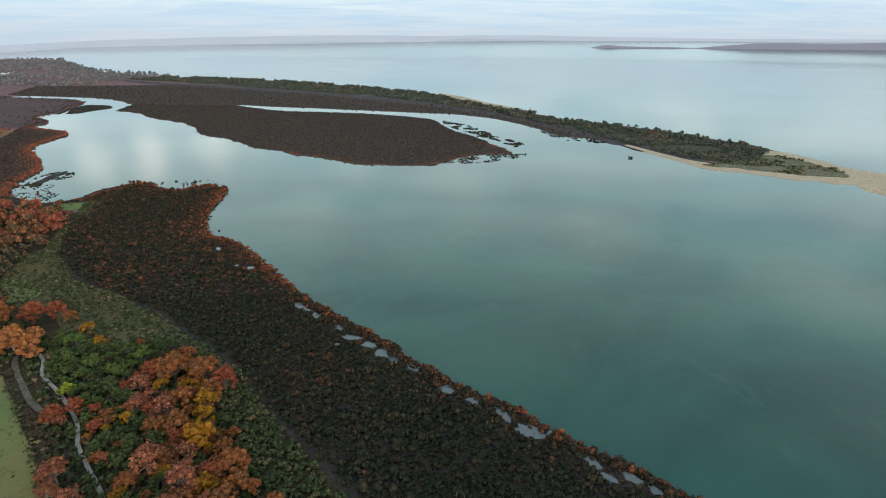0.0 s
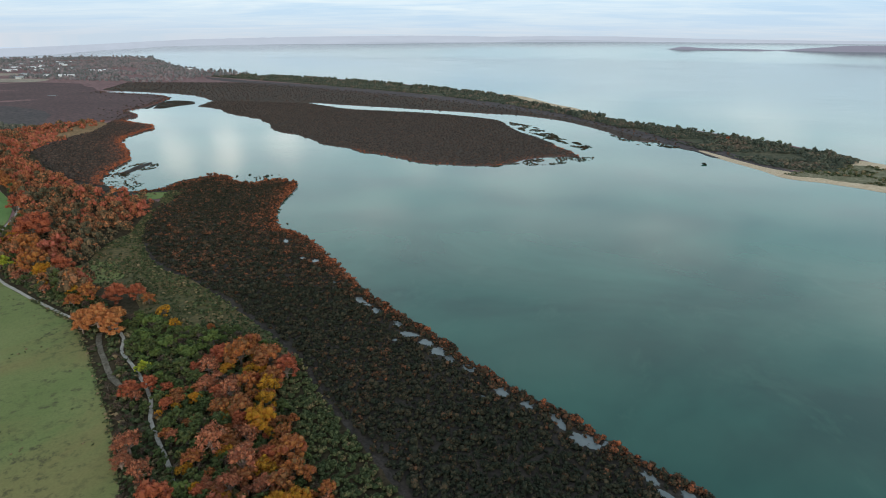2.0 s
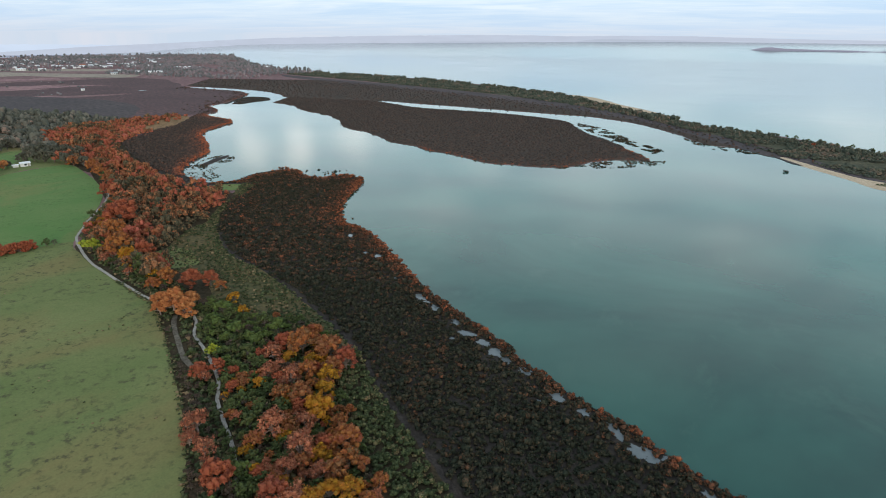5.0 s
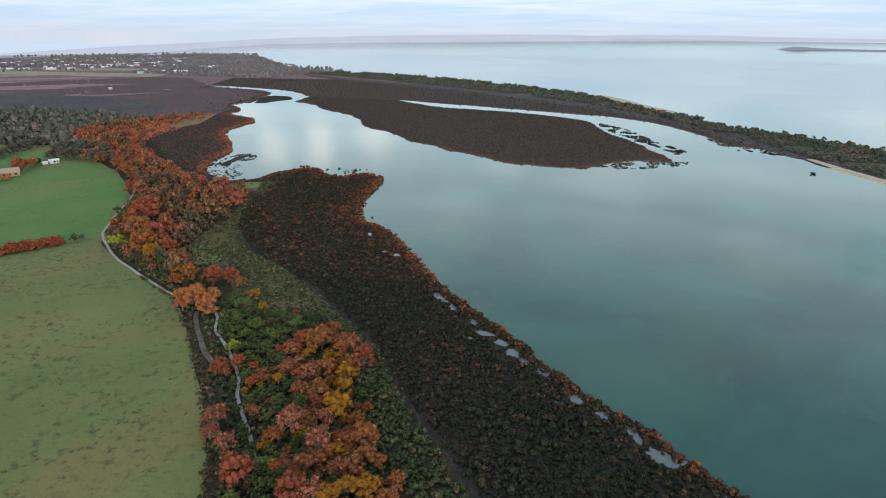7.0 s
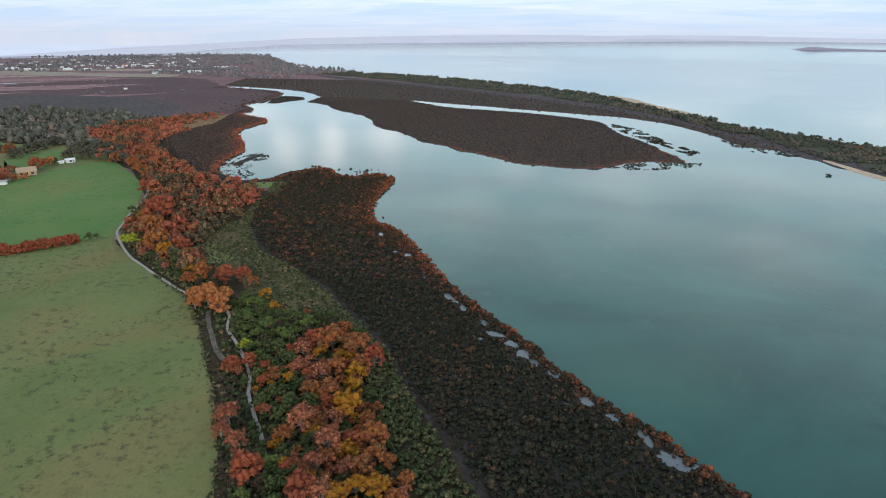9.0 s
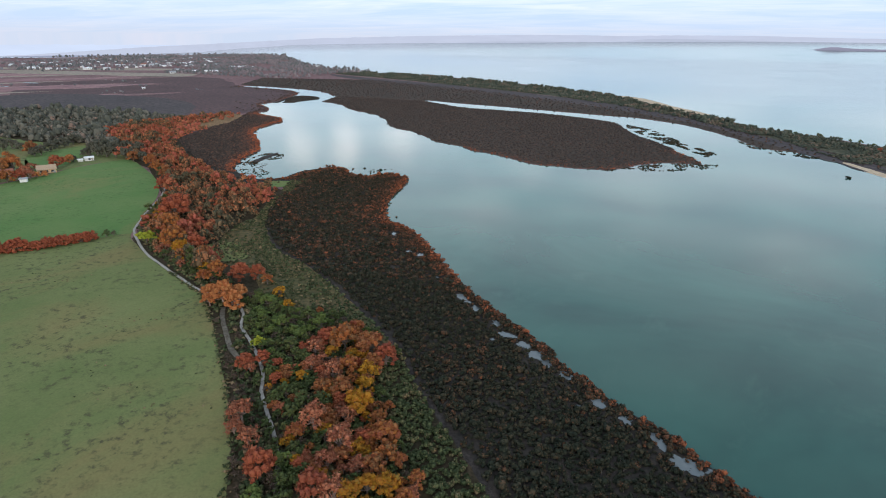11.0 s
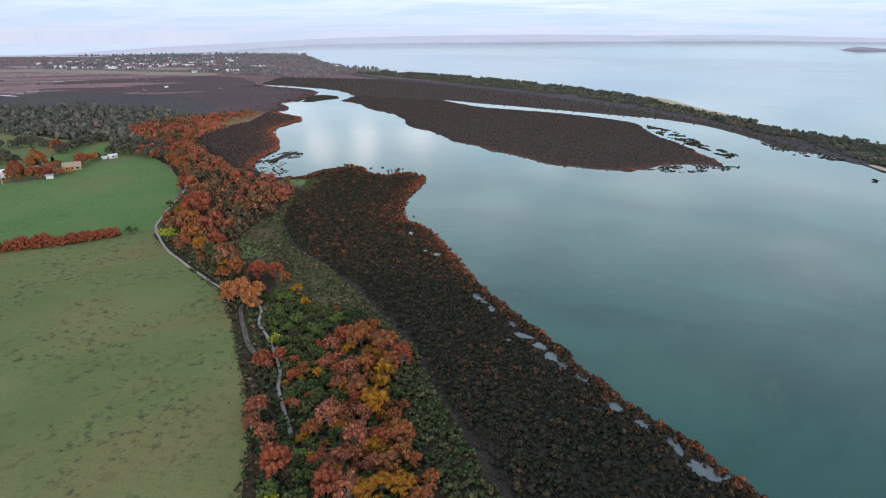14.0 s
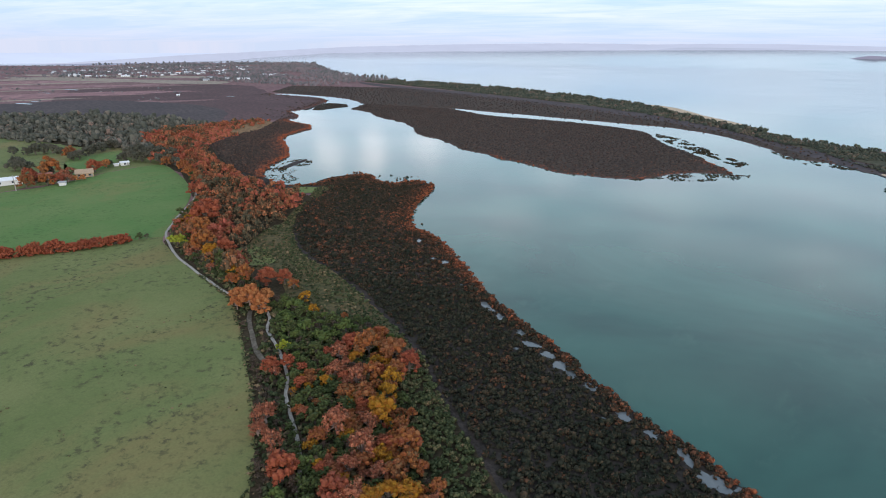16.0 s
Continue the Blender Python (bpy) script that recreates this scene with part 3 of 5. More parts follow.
def bay_sheet():
    n, verts, faces = 240, [Vector((0, 0, 0))], []
    radii = [(300, 0), (1200, 0), (2600, 0), (2850, 0.07), (3200, 0.22), (3600, 0.40), (4000, 0.58), (4450, 0.78), (4930, 1.0)]
    for r, k in radii:
        for i in range(n):
            a = 2 * math.pi * i / n
            az = (math.degrees(a) - 90 + 180) % 360 - 180
            lift = far_rise(az) if abs(az) < 60 else max(0.0, far_rise(60 if az > 0 else -40) * (1 - (abs(az) - 60) / 60))
            verts.append(Vector((r * math.cos(a), r * math.sin(a), k * lift)))
    faces += [(0, 1 + i, 1 + (i + 1) % n) for i in range(n)]
    for k in range(len(radii) - 1):
        a, b = 1 + k * n, 1 + (k + 1) * n
        faces += [(a + i, b + i, b + (i + 1) % n, a + (i + 1) % n) for i in range(n)]
    tagged(new("water", mesh_from("water", verts, faces, WATER, True)), "still grey-green bay water under a pale sky", "water", kind="structure")


bay_sheet()

near = flow(SHORE_NEAR, 2.5, 0.9, 1)
bay = flow(SHORE_BAY, 4, 2.5, 2)
creek = flow(CREEK, 8, 2, 3)
island = flow(ISLAND, 4, 2.5, 4)
channel = flow([(x, y + 7) for x, y in CHANNEL], 6, 2, 5)
spit_in = flow(SPIT_IN, 4, 1.0, 6)
spit_out = flow(SPIT_OUT, 8, 2.5, 7)
coast = flow(COAST, 60, 10, 8)
sheet("land", near + bay + creek + island + channel + spit_in + spit_out + coast, 0.22, MARSH, 1.5, "dark peaty marsh land with winding shores", "land", 0.6)


# ---- ground cover ----
def grown(points, d, seed):
    """A closed outline through plan points, pushed outwards by d metres."""
    line = flow(points, 4, 0.8, seed, True)
    n = len(line)
    area = sum(line[i][0] * line[(i + 1) % n][1] - line[(i + 1) % n][0] * line[i][1] for i in range(n))
    out = []
    for i in range(n):
        t = Vector(line[(i + 1) % n]) - Vector(line[i - 1])
        side = Vector((t.y, -t.x)).normalized() * (d if area > 0 else -d)
        out.append((line[i][0] + side.x, line[i][1] + side.y))
    return out


DITCH = ground_material("ditch_mud", (0.030, 0.025, 0.022), (0.050, 0.041, 0.037), (0.074, 0.060, 0.054), 0.25, 1.2, rough=0.8)
inner = flow(INNER, 3, 1.2, 11)
wood_edge = flow(WOOD_EDGE, 3, 1.2, 12)
trail = flow(TRAIL, 3, 0.3, 21)
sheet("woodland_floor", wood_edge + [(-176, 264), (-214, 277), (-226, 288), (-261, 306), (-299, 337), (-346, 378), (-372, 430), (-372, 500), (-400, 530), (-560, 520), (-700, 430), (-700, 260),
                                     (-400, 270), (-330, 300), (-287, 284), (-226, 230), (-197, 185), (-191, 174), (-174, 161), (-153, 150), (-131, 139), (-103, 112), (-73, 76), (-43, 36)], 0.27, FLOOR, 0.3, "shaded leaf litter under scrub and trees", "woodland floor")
sheet("salt_meadow", inner + [(-176, 290), (-185, 285), (-176, 262)] + wood_edge[::-1], 0.31, MEADOW, 0.3, "olive salt meadow between the wood and the mangroves", "meadow")
sheet("paddock", flow(PADDOCK, 4, 0.5, 13, True), 0.36, TURF, 0.3, "grazed pale green paddock with dark tufts", "paddock")
sheet("paddock_verge", flow([(-46, 42), (-63, 65), (-100, 111), (-129, 138), (-152, 150), (-172, 161), (-191, 173.5), (-198, 181), (-211, 201), (-231, 231), (-253, 255), (-289, 282), (-318, 299), (-327, 280), (-326, 40), (-200, -58)], 6, 0.4, 69, True), 0.345, TURF, 0.2, "rough grass verge round the paddocks", "grass")
sheet("far_paddock", flow(FAR_PADDOCK, 4, 0.5, 14, True), 0.36, LUSH, 0.3, "lush green paddock behind the hedge", "paddock")
sheet("side_paddock", flow([(-346, 250), (-394, 287), (-391, 307), (-390, 331), (-368, 312), (-347, 282), (-341, 266)], 5, 1, 15, True), 0.36, LUSH, 0.3, "small green paddock behind the farm", "paddock")
sheet("back_field", flow([(-368, 230), (-438, 278), (-424, 293), (-404, 292), (-347, 250), (-360, 240)], 6, 2, 16, True), 0.36, TURF, 0.3, "pale field strip among dark trees", "field")
sheet("rear_field", flow([(-470, 299), (-465, 316), (-460, 333), (-442, 320), (-448, 303), (-456, 290)], 6, 2, 17, True), 0.36, TURF, 0.3, "pale field strip beside the dark wood", "field")
sheet("farm_grass", flow([(-330, 44), (-339, 206), (-333, 227), (-331, 266), (-328, 284), (-319, 300), (-345, 335), (-400, 337), (-430, 327), (-530, 332), (-620, 260), (-560, 120), (-430, 40)], 8, 1.5, 62, True), 0.33, TURF, 0.2, "rough pale grass round the farm", "grass")


def flat_strip(x, y, length, width, mat, label, k):
    """A long ragged patch of ground cover on the open flats."""
    pts = []
    for i in range(60):
        a = i * 2 * math.pi / 60
        ragged = 1 + 0.35 * noise.noise((math.cos(a) * 3 + k * 7.0, math.sin(a) * 3, 1.0)) + 0.25 * noise.noise((math.cos(a) * 11, math.sin(a) * 11 + k * 5.0, 4.0))
        u, v = math.cos(a) * length * 0.5 * ragged, math.sin(a) * width * 0.5 * ragged
        pts.append((x + u * 0.55 - v * 0.83, y + u * 0.83 + v * 0.55))
    sheet("saltmarsh_patch", pts, 0.31 + 0.004 * k, mat, 0.2, label, "saltmarsh")


for k, (x, y, length, width, mat, label) in enumerate([
        (-760, 520, 330, 60, RUST, "rust-mauve saltmarsh patch on the flats"), (-900, 640, 420, 90, RUST, "rust-mauve saltmarsh patch on the flats"), (-1060, 720, 520, 110, RUST, "rust-mauve saltmarsh patch on the flats"),
        (-700, 590, 260, 34, MARSH, "dull mauve patch on the flats"), (-1220, 800, 560, 120, RUST, "rust-mauve saltmarsh patch on the flats"), (-960, 820, 360, 40, MARSH, "dull mauve patch on the flats"),
        (-1130, 850, 330, 26, DRY, "straw-coloured streak across the flats"), (-860, 560, 180, 16, DRY, "straw-coloured streak across the flats"), (-1010, 700, 240, 18, DRY, "straw-coloured streak across the flats"),
        (-790, 470, 220, 30, RUST, "rust-mauve saltmarsh patch on the flats"), (-1350, 830, 420, 60, DRY, "straw-coloured field on the flats")]):
    flat_strip(x, y, length, width, mat, label, k)
sheet("dry_field", flow([(-860, 985), (-930, 950), (-1100, 930), (-1300, 900), (-1420, 930), (-1300, 1010), (-1080, 1020), (-900, 1060)], 8, 9, 19, True, 0.12), 0.34, DRY, 0.3, "straw-coloured dry field before the town", "field")
sheet("town_field", flow([(-1000, 1160), (-1120, 1090), (-1250, 1040), (-1420, 1000), (-1500, 1040), (-1300, 1110), (-1100, 1190)], 8, 9, 20, True, 0.12), 0.34, DRY, 0.3, "straw-coloured dry field beside the town", "field")
sheet("black_flat", flow([(-830, 520), (-760, 620), (-590, 630), (-480, 560), (-440, 480), (-560, 445), (-657, 415), (-760, 440)], 8, 9, 63, True, 0.12), 0.37, BLACK_HEATH, 0.2, "black heathy flat behind the dark wood", "marsh")
sheet("dirt_bank", flow([(-357, 446), (-357, 466), (-361, 492), (-380, 516), (-406, 527), (-409, 504), (-393, 462), (-378, 438), (-366, 434)], 5, 4, 22, True), 0.33, BANK, 0.3, "tawny grass bank behind the mangroves", "bank")
sheet("sand_spit", grown([(147, 462), (156, 429), (167, 401), (175, 375), (190, 367), (204, 357), (216, 346), (227, 342), (236, 335), (246, 334), (243, 316), (251, 299), (276, 268), (312, 263), (292, 331), (282, 358),
                         (268, 374), (264, 398), (259, 424), (245, 440), (232, 400), (215, 385), (190, 385), (172, 400), (158, 432)], 2.2, 23), 0.34, SAND, 0.9, "pale sand at the tip of the spit", "beach", 3.0)
sheet("dune", flow([(176, 384), (192, 376), (212, 362), (232, 352), (252, 350), (258, 372), (252, 402), (240, 420), (215, 400), (190, 395)], 2.5, 4.0, 24, True), 0.42, DUNE, 0.3, "grassy dune patched with sand", "dune")
sheet("outer_beach", flow([(93, 702), (72, 756), (50, 798), (20, 880), (-12, 915), (-18, 900), (8, 862), (34, 780), (54, 742), (78, 700)], 6, 1.5, 25, True), 0.36, SAND, 0.9, "strip of orange-tinted sand on the outer shore", "beach", 2.0)
ribbon("ditch", INNER[:9], 1.35, 0.33, DITCH, "dark mauve muddy ditch along the mangroves", "ditch", 0.9, 26, 0.4, 106)
ribbon("ditch_upper", INNER[7:16], 1.3, 0.335, DITCH, "narrow dark ditch between meadow and mangroves", "ditch", 0.8, 28)
ribbon("footpath", TRAIL, 0.8, 0.46, GRAVEL, "pale gravel footpath along the paddock", "path", 0.3, 21, 1.1, 138)
ribbon("farm_track", TRACK, 1.3, 0.44, TRACK_SOIL, "worn earth track joining the path", "track", 0.4, 27)


def pool(x, y, length, width, turn, k):
    pts, ca, sa = [], math.cos(radians(turn)), math.sin(radians(turn))
    for a in [i * 2 * math.pi / 44 for i in range(44)]:
        c, s = math.cos(a), math.sin(a)
        ragged = 1.05 + 0.55 * noise.noise((k * 3.1 + c * 1.4, s * 1.4, 0.0)) + 0.45 * noise.noise((k * 5.7 + c * 4.0, s * 4.0, 2.0))
        u, v = 0.85 * length * ragged * c, 0.95 * width * ragged * s
        pts.append((x + u * ca - v * sa, y + u * sa + v * ca))
    sheet("tidal_pool", pts, 0.30 + 0.006 * k, POOL, 0.1, "small tidal pool among mangroves", "pool")


for k, (x, y, length, width, turn) in enumerate(POOLS):
    pool(x, y, length, width, turn, k)


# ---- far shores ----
# far land glows by itself, with the haze mixed into its colour
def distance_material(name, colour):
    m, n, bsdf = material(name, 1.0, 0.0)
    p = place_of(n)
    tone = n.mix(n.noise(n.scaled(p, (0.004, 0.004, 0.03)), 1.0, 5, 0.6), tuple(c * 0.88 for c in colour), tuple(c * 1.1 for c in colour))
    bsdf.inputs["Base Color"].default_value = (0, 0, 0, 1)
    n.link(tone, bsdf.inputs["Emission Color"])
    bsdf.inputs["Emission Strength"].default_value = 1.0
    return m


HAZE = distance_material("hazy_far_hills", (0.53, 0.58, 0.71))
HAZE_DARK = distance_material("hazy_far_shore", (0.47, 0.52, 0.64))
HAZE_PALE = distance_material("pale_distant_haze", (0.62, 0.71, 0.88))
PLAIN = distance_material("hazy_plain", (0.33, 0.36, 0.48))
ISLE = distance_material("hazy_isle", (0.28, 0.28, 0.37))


def far_ridge(name, radius, rows, mat, label, seed):
    """A long low ridge by rows of azimuth, base and top elevation in degrees."""
    az = [r[0] for r in rows]
    n = max(8, int(abs(az[-1] - az[0]) / 0.25))
    verts, faces = [], []
    for i in range(n + 1):
        a = az[0] + (az[-1] - az[0]) * i / n
        flip = az if az[0] < az[-1] else az[::-1]
        get = lambda k: float(np.interp(a, flip, [r[k] for r in (rows if az[0] < az[-1] else rows[::-1])]))
        lo, hi = get(1), get(2)
        radius = get(3) if len(rows[0]) > 3 else radius
        hi = lo + (hi - lo) * min(1.0, 6 * i / n + 0.02, 6 * (n - i) / n + 0.02) if 'hills' not in name else hi
        hi += (hi - lo) * 0.06 * noise.noise((a * 1.7, seed, 0.0)) + (hi - lo) * 0.04 * noise.noise((a * 7.0, seed, 4.0))
        d = Vector((-math.sin(radians(a)), math.cos(radians(a)), 0))
        for r, e in ((radius, lo - 0.03), (radius + 8, hi * 0.6 + lo * 0.4), (radius + 22, hi), (radius + 30, lo - 0.2)):
            verts.append(d * r + Vector((0, 0, 80 + r * math.tan(radians(e)))))
        if i:
            b = 4 * i
            faces += [(b - 4 + k, b + k, b + k + 1, b - 3 + k) for k in range(3)]
    return tagged(new(name, mesh_from(name, verts, faces, mat)), label, "far shore", kind="structure")


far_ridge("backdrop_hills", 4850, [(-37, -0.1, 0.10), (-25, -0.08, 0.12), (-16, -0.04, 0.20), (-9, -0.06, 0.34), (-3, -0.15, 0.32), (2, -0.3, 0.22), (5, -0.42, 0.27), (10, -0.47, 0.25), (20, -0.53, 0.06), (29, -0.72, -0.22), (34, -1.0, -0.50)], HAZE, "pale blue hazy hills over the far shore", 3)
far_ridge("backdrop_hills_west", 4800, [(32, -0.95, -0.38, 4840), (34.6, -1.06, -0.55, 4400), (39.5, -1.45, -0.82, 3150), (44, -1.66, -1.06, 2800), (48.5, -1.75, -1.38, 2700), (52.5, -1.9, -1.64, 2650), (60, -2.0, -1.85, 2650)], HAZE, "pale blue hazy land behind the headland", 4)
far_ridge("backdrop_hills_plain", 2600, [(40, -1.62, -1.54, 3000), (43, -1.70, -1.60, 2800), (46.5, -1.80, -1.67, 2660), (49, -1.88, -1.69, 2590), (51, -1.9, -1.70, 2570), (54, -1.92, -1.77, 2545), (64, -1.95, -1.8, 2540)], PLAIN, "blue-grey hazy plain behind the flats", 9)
# no land here: a glowing strip of haze colour that hides the water behind
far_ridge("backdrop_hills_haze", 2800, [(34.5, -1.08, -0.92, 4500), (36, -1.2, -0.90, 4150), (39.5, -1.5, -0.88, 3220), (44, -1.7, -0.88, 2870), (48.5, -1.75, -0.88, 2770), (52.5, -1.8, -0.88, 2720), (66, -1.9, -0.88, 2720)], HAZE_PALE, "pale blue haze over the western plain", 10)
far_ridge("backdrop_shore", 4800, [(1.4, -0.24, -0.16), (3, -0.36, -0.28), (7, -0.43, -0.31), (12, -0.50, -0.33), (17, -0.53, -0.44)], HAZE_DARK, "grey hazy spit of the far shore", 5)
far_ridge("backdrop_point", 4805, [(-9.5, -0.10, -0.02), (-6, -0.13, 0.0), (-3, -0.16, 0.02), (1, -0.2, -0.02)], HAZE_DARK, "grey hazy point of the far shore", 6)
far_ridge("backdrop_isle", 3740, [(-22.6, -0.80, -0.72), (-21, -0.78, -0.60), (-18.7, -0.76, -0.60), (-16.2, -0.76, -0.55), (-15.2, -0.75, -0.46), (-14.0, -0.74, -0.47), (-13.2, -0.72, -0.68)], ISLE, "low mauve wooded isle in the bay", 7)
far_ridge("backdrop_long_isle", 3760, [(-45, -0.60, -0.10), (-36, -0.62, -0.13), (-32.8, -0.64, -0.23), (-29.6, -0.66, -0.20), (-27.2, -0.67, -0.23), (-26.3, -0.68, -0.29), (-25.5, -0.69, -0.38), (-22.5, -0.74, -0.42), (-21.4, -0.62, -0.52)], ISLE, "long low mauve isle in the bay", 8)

# ---- mangroves ----
# brown heath tones with a mauve lift painted in for haze
DARK_MARSH = ground_material("dark_heath", (0.082, 0.058, 0.059), (0.120, 0.076, 0.077), (0.165, 0.098, 0.096), 0.014, 0.22, relief=0.3)


def unscaled(ob):
    """Takes a prototype's own scale out again, for its copies."""
    return Matrix.Diagonal((1 / ob.scale.x, 1 / ob.scale.y, 1 / ob.scale.z, 1))


bush_hi = [lumps(rng, 5, 1.0, 60, 0.26, 0.8, -1, 0.78) for _ in range(8)]
bush_lo = [lumps(rng, 2, 1.0, 26, 0.36, 0.85, -1) for _ in range(6)]
bush_far = [lumps(rng, 1, 1.0, 7, 0.75, 0.7, -1) for _ in range(6)]


def clear_of_pools(pts, margin=0.0):
    keep = np.ones(len(pts), bool)
    for x, y, length, width, turn in POOLS:
        ca, sa = math.cos(radians(turn)), math.sin(radians(turn))
        u, v = pts[:, 0] - x, pts[:, 1] - y
        keep &= np.hypot((u * ca + v * sa) / (0.85 * length + 0.35), (v * ca - u * sa) / (width + 0.35)) > 1.06 + margin
    return pts[keep]


bed = near + inner[::-1]
sheet("mangrove_mud", near[2:] + inner[::-1], 0.26, WETMUD, 0.3, "wet black mud under the mangroves", "mud")
pts = clear_of_pools(scatter(bed, 1.42, rng))
pts = pts[(pts[:, 1] < 165) | (rng.uniform(0, 1, len(pts)) < 0.8)]
pts = pts[gap_to(inner, pts) > np.where(pts[:, 1] < 205, 1.1, 0.35)]
rim_line = np.array([q for q in flow(SHORE_NEAR, 0.95, 0.9, 1) if q[1] < 235])
fringe = np.concatenate([rim_line + np.array([-0.7, -0.6]) + rng.uniform(-0.6, 0.6, rim_line.shape), rim_line + np.array([-1.5, -1.3]) + rng.uniform(-0.8, 0.8, rim_line.shape)])
fringe = fringe[rng.uniform(0, 1, len(fringe)) < 0.82]
pts = np.concatenate([pts, fringe])
shore_gap = gap_to(near, pts)
speck = np.array([noise.noise((x * 0.045, y * 0.045, 3.0)) for x, y in pts])
turned = (rng.uniform(0, 1, len(pts)) < 0.18 + 0.55 * speck) * rng.uniform(0.08, 0.32, len(pts))
tint = np.clip(0.0 + 0.24 * rng.uniform(0, 1, len(pts)) + turned + 0.75 * np.exp(-shore_gap / np.where(pts[:, 1] > 190, 5.5, 3.0)) * rng.uniform(0.5, 1.1, len(pts)), 0, 1)
size = np.clip(rng.lognormal(-0.10, 0.30, len(pts)), 0.5, 1.85) * np.where(pts[:, 1] > 165, 1.25, 1.0)
order = np.hypot(pts[:, 0] - 5, pts[:, 1] - 90)
first = order < np.sort(order)[280]
nearer = ~first & (pts[:, 1] < 170)
beyond = ~first & ~nearer
thicket("mangrove_thicket", bush_hi, pts[nearer], size[nearer], tint[nearer], 0.2, MANGROVE, rng, "dense dark mangrove bushes with rust-tipped leaves", "mangroves")
# added tint beyond 170 m: rustier leaves, and a paler tone painted for haze
thicket("mangrove_stand", bush_lo, pts[beyond], size[beyond] * 1.15, np.clip(tint[beyond] + rng.uniform(0.05, 0.22, beyond.sum()), 0, 1), 0.2, MANGROVE, rng, "dense dark mangrove bushes along the bay", "mangroves", rng.uniform(0.5, 0.8, beyond.sum()))


def mangrove_bush(k, tone):
    """One bush: a crown of leaf sprays on a few bent stems."""
    e = thing("mangrove_bush", Matrix(), "dark mangrove bush with rust-tipped leaves on mud", "mangrove", "mangroves along the shore")
    v, f = bush_hi[k % len(bush_hi)]
    me = mesh_from("crown", [tuple(q) for q in v], [tuple(q) for q in f.tolist()], MANGROVE)
    at = me.attributes.new("tint", "FLOAT", "POINT")
    at.data.foreach_set("value", np.full(len(v), tone, np.float32))
    part("crown", me, MANGROVE, e)
    bm = bmesh.new()
    for i in range(3):
        a = i * 2.1 + k
        r = bmesh.ops.create_cone(bm, segments=5, radius1=0.07, radius2=0.03, depth=0.8, cap_ends=True)
        bmesh.ops.transform(bm, matrix=Matrix.Translation((0.15 * math.cos(a), 0.15 * math.sin(a), 0.3)) @ Matrix.Rotation(0.35, 4, (math.sin(a), -math.cos(a), 0)), verts=r["verts"])
    part("stem", bm, BARK, e)
    return e


protos = [mangrove_bush(k, 0.05 + 0.11 * k) for k in range(8)]
used = set()
for (x, y), s, t in zip(pts[first], size[first], tint[first]):
    k = int(np.clip(t / 0.11, 0, 7))
    m = Matrix.LocRotScale((x, y, 0.2), Euler((0, 0, rng.uniform(0, 6.28))), (s, s, s * rng.uniform(0.9, 1.15)))
    if k in used:
        copy_thing(protos[k], m @ unscaled(protos[k]))
    else:
        protos[k].matrix_basis = m
        used.add(k)
for k, p in enumerate(protos):
    if k not in used:
        p.matrix_basis = Matrix.LocRotScale((30 + k * 2.0, 84 - k * 2.2, 0.2), None, (1.1, 1.1, 1.1))

# left bank, island and marshes
bank = bay[:len(flow(SHORE_BAY[:16], 4))] + [(-396, 540), (-380, 505), (-366, 470), (-362, 425), (-345, 376), (-300, 335), (-262, 305), (-225, 290)]
sheet("bank_mud", bank, 0.28, WETMUD, 0.3, "dark mud under the bank's mangroves", "mud")
pts = scatter(bank, 2.2, rng)
gap = gap_to(bay, pts)
tint = np.clip(0.04 + 0.26 * rng.uniform(0, 1, len(pts)) + 0.95 * np.exp(-gap / 6.5), 0, 1)
thicket("bank_mangroves", bush_far, pts, rng.uniform(0.9, 1.45, len(pts)), tint, 0.2, HEATH, rng, "dark mangroves with a rust-red edge", "mangroves", rng.uniform(0.55, 0.85, len(pts)))
isle = island + [(-394, 742)]
sheet("island_mud", isle, 0.28, ISLAND_HEATH, 0.3, "dark mud under the island's scrub", "mud")
pts = scatter(isle, 3.3, rng)
gap = gap_to(island, pts)
tint = np.clip(0.06 + 0.20 * rng.uniform(0, 1, len(pts)) + 0.6 * np.exp(-gap / 6) * (pts[:, 0] > -120) * (pts[:, 1] < 470), 0, 1)
thicket("island_mangroves", bush_far, pts, rng.uniform(0.8, 1.35, len(pts)), tint, 0.1, HEATH, rng, "even brown mangrove scrub on a low island", "mangroves", rng.uniform(0.45, 0.65, len(pts)))
north = creek[2:] + [(-394, 742), (-264, 738)] + channel[1:] + [(160, 440), (170, 470), (120, 560), (70, 640), (0, 740), (-110, 830), (-300, 960), (-480, 1060), (-700, 1010), (-640, 860)]
sheet("north_marsh", north, 0.28, ISLAND_HEATH, 0.3, "dark brown flat of the northern marsh", "marsh")
pts = scatter(north, 8.0, rng)
thicket("north_marsh_scrub", bush_far, pts, rng.uniform(0.7, 1.3, len(pts)), rng.uniform(0.0, 0.4, len(pts)), 0.1, HEATH, rng, "dark brown scrub on the northern marsh", "scrub")
sheet("dark_marsh", bay[::-1][:len(bay) - len(flow(SHORE_BAY[:16], 4))] + flow([(-390, 548), (-440, 500), (-560, 480), (-700, 500), (-830, 600), (-980, 760), (-1010, 880), (-900, 960), (-760, 960), (-640, 850)], 8, 14, 61, False, 0.1), 0.29, DARK_MARSH, 0.3, "dark heathy flat of the western marsh", "marsh")
west = bay[::-1][:len(bay) - len(flow(SHORE_BAY[:15], 4)) + 2] + [(-400, 545), (-430, 500), (-560, 470), (-700, 520), (-860, 640), (-830, 860), (-700, 960), (-640, 860)]
pts = scatter(west, 3.6, rng)
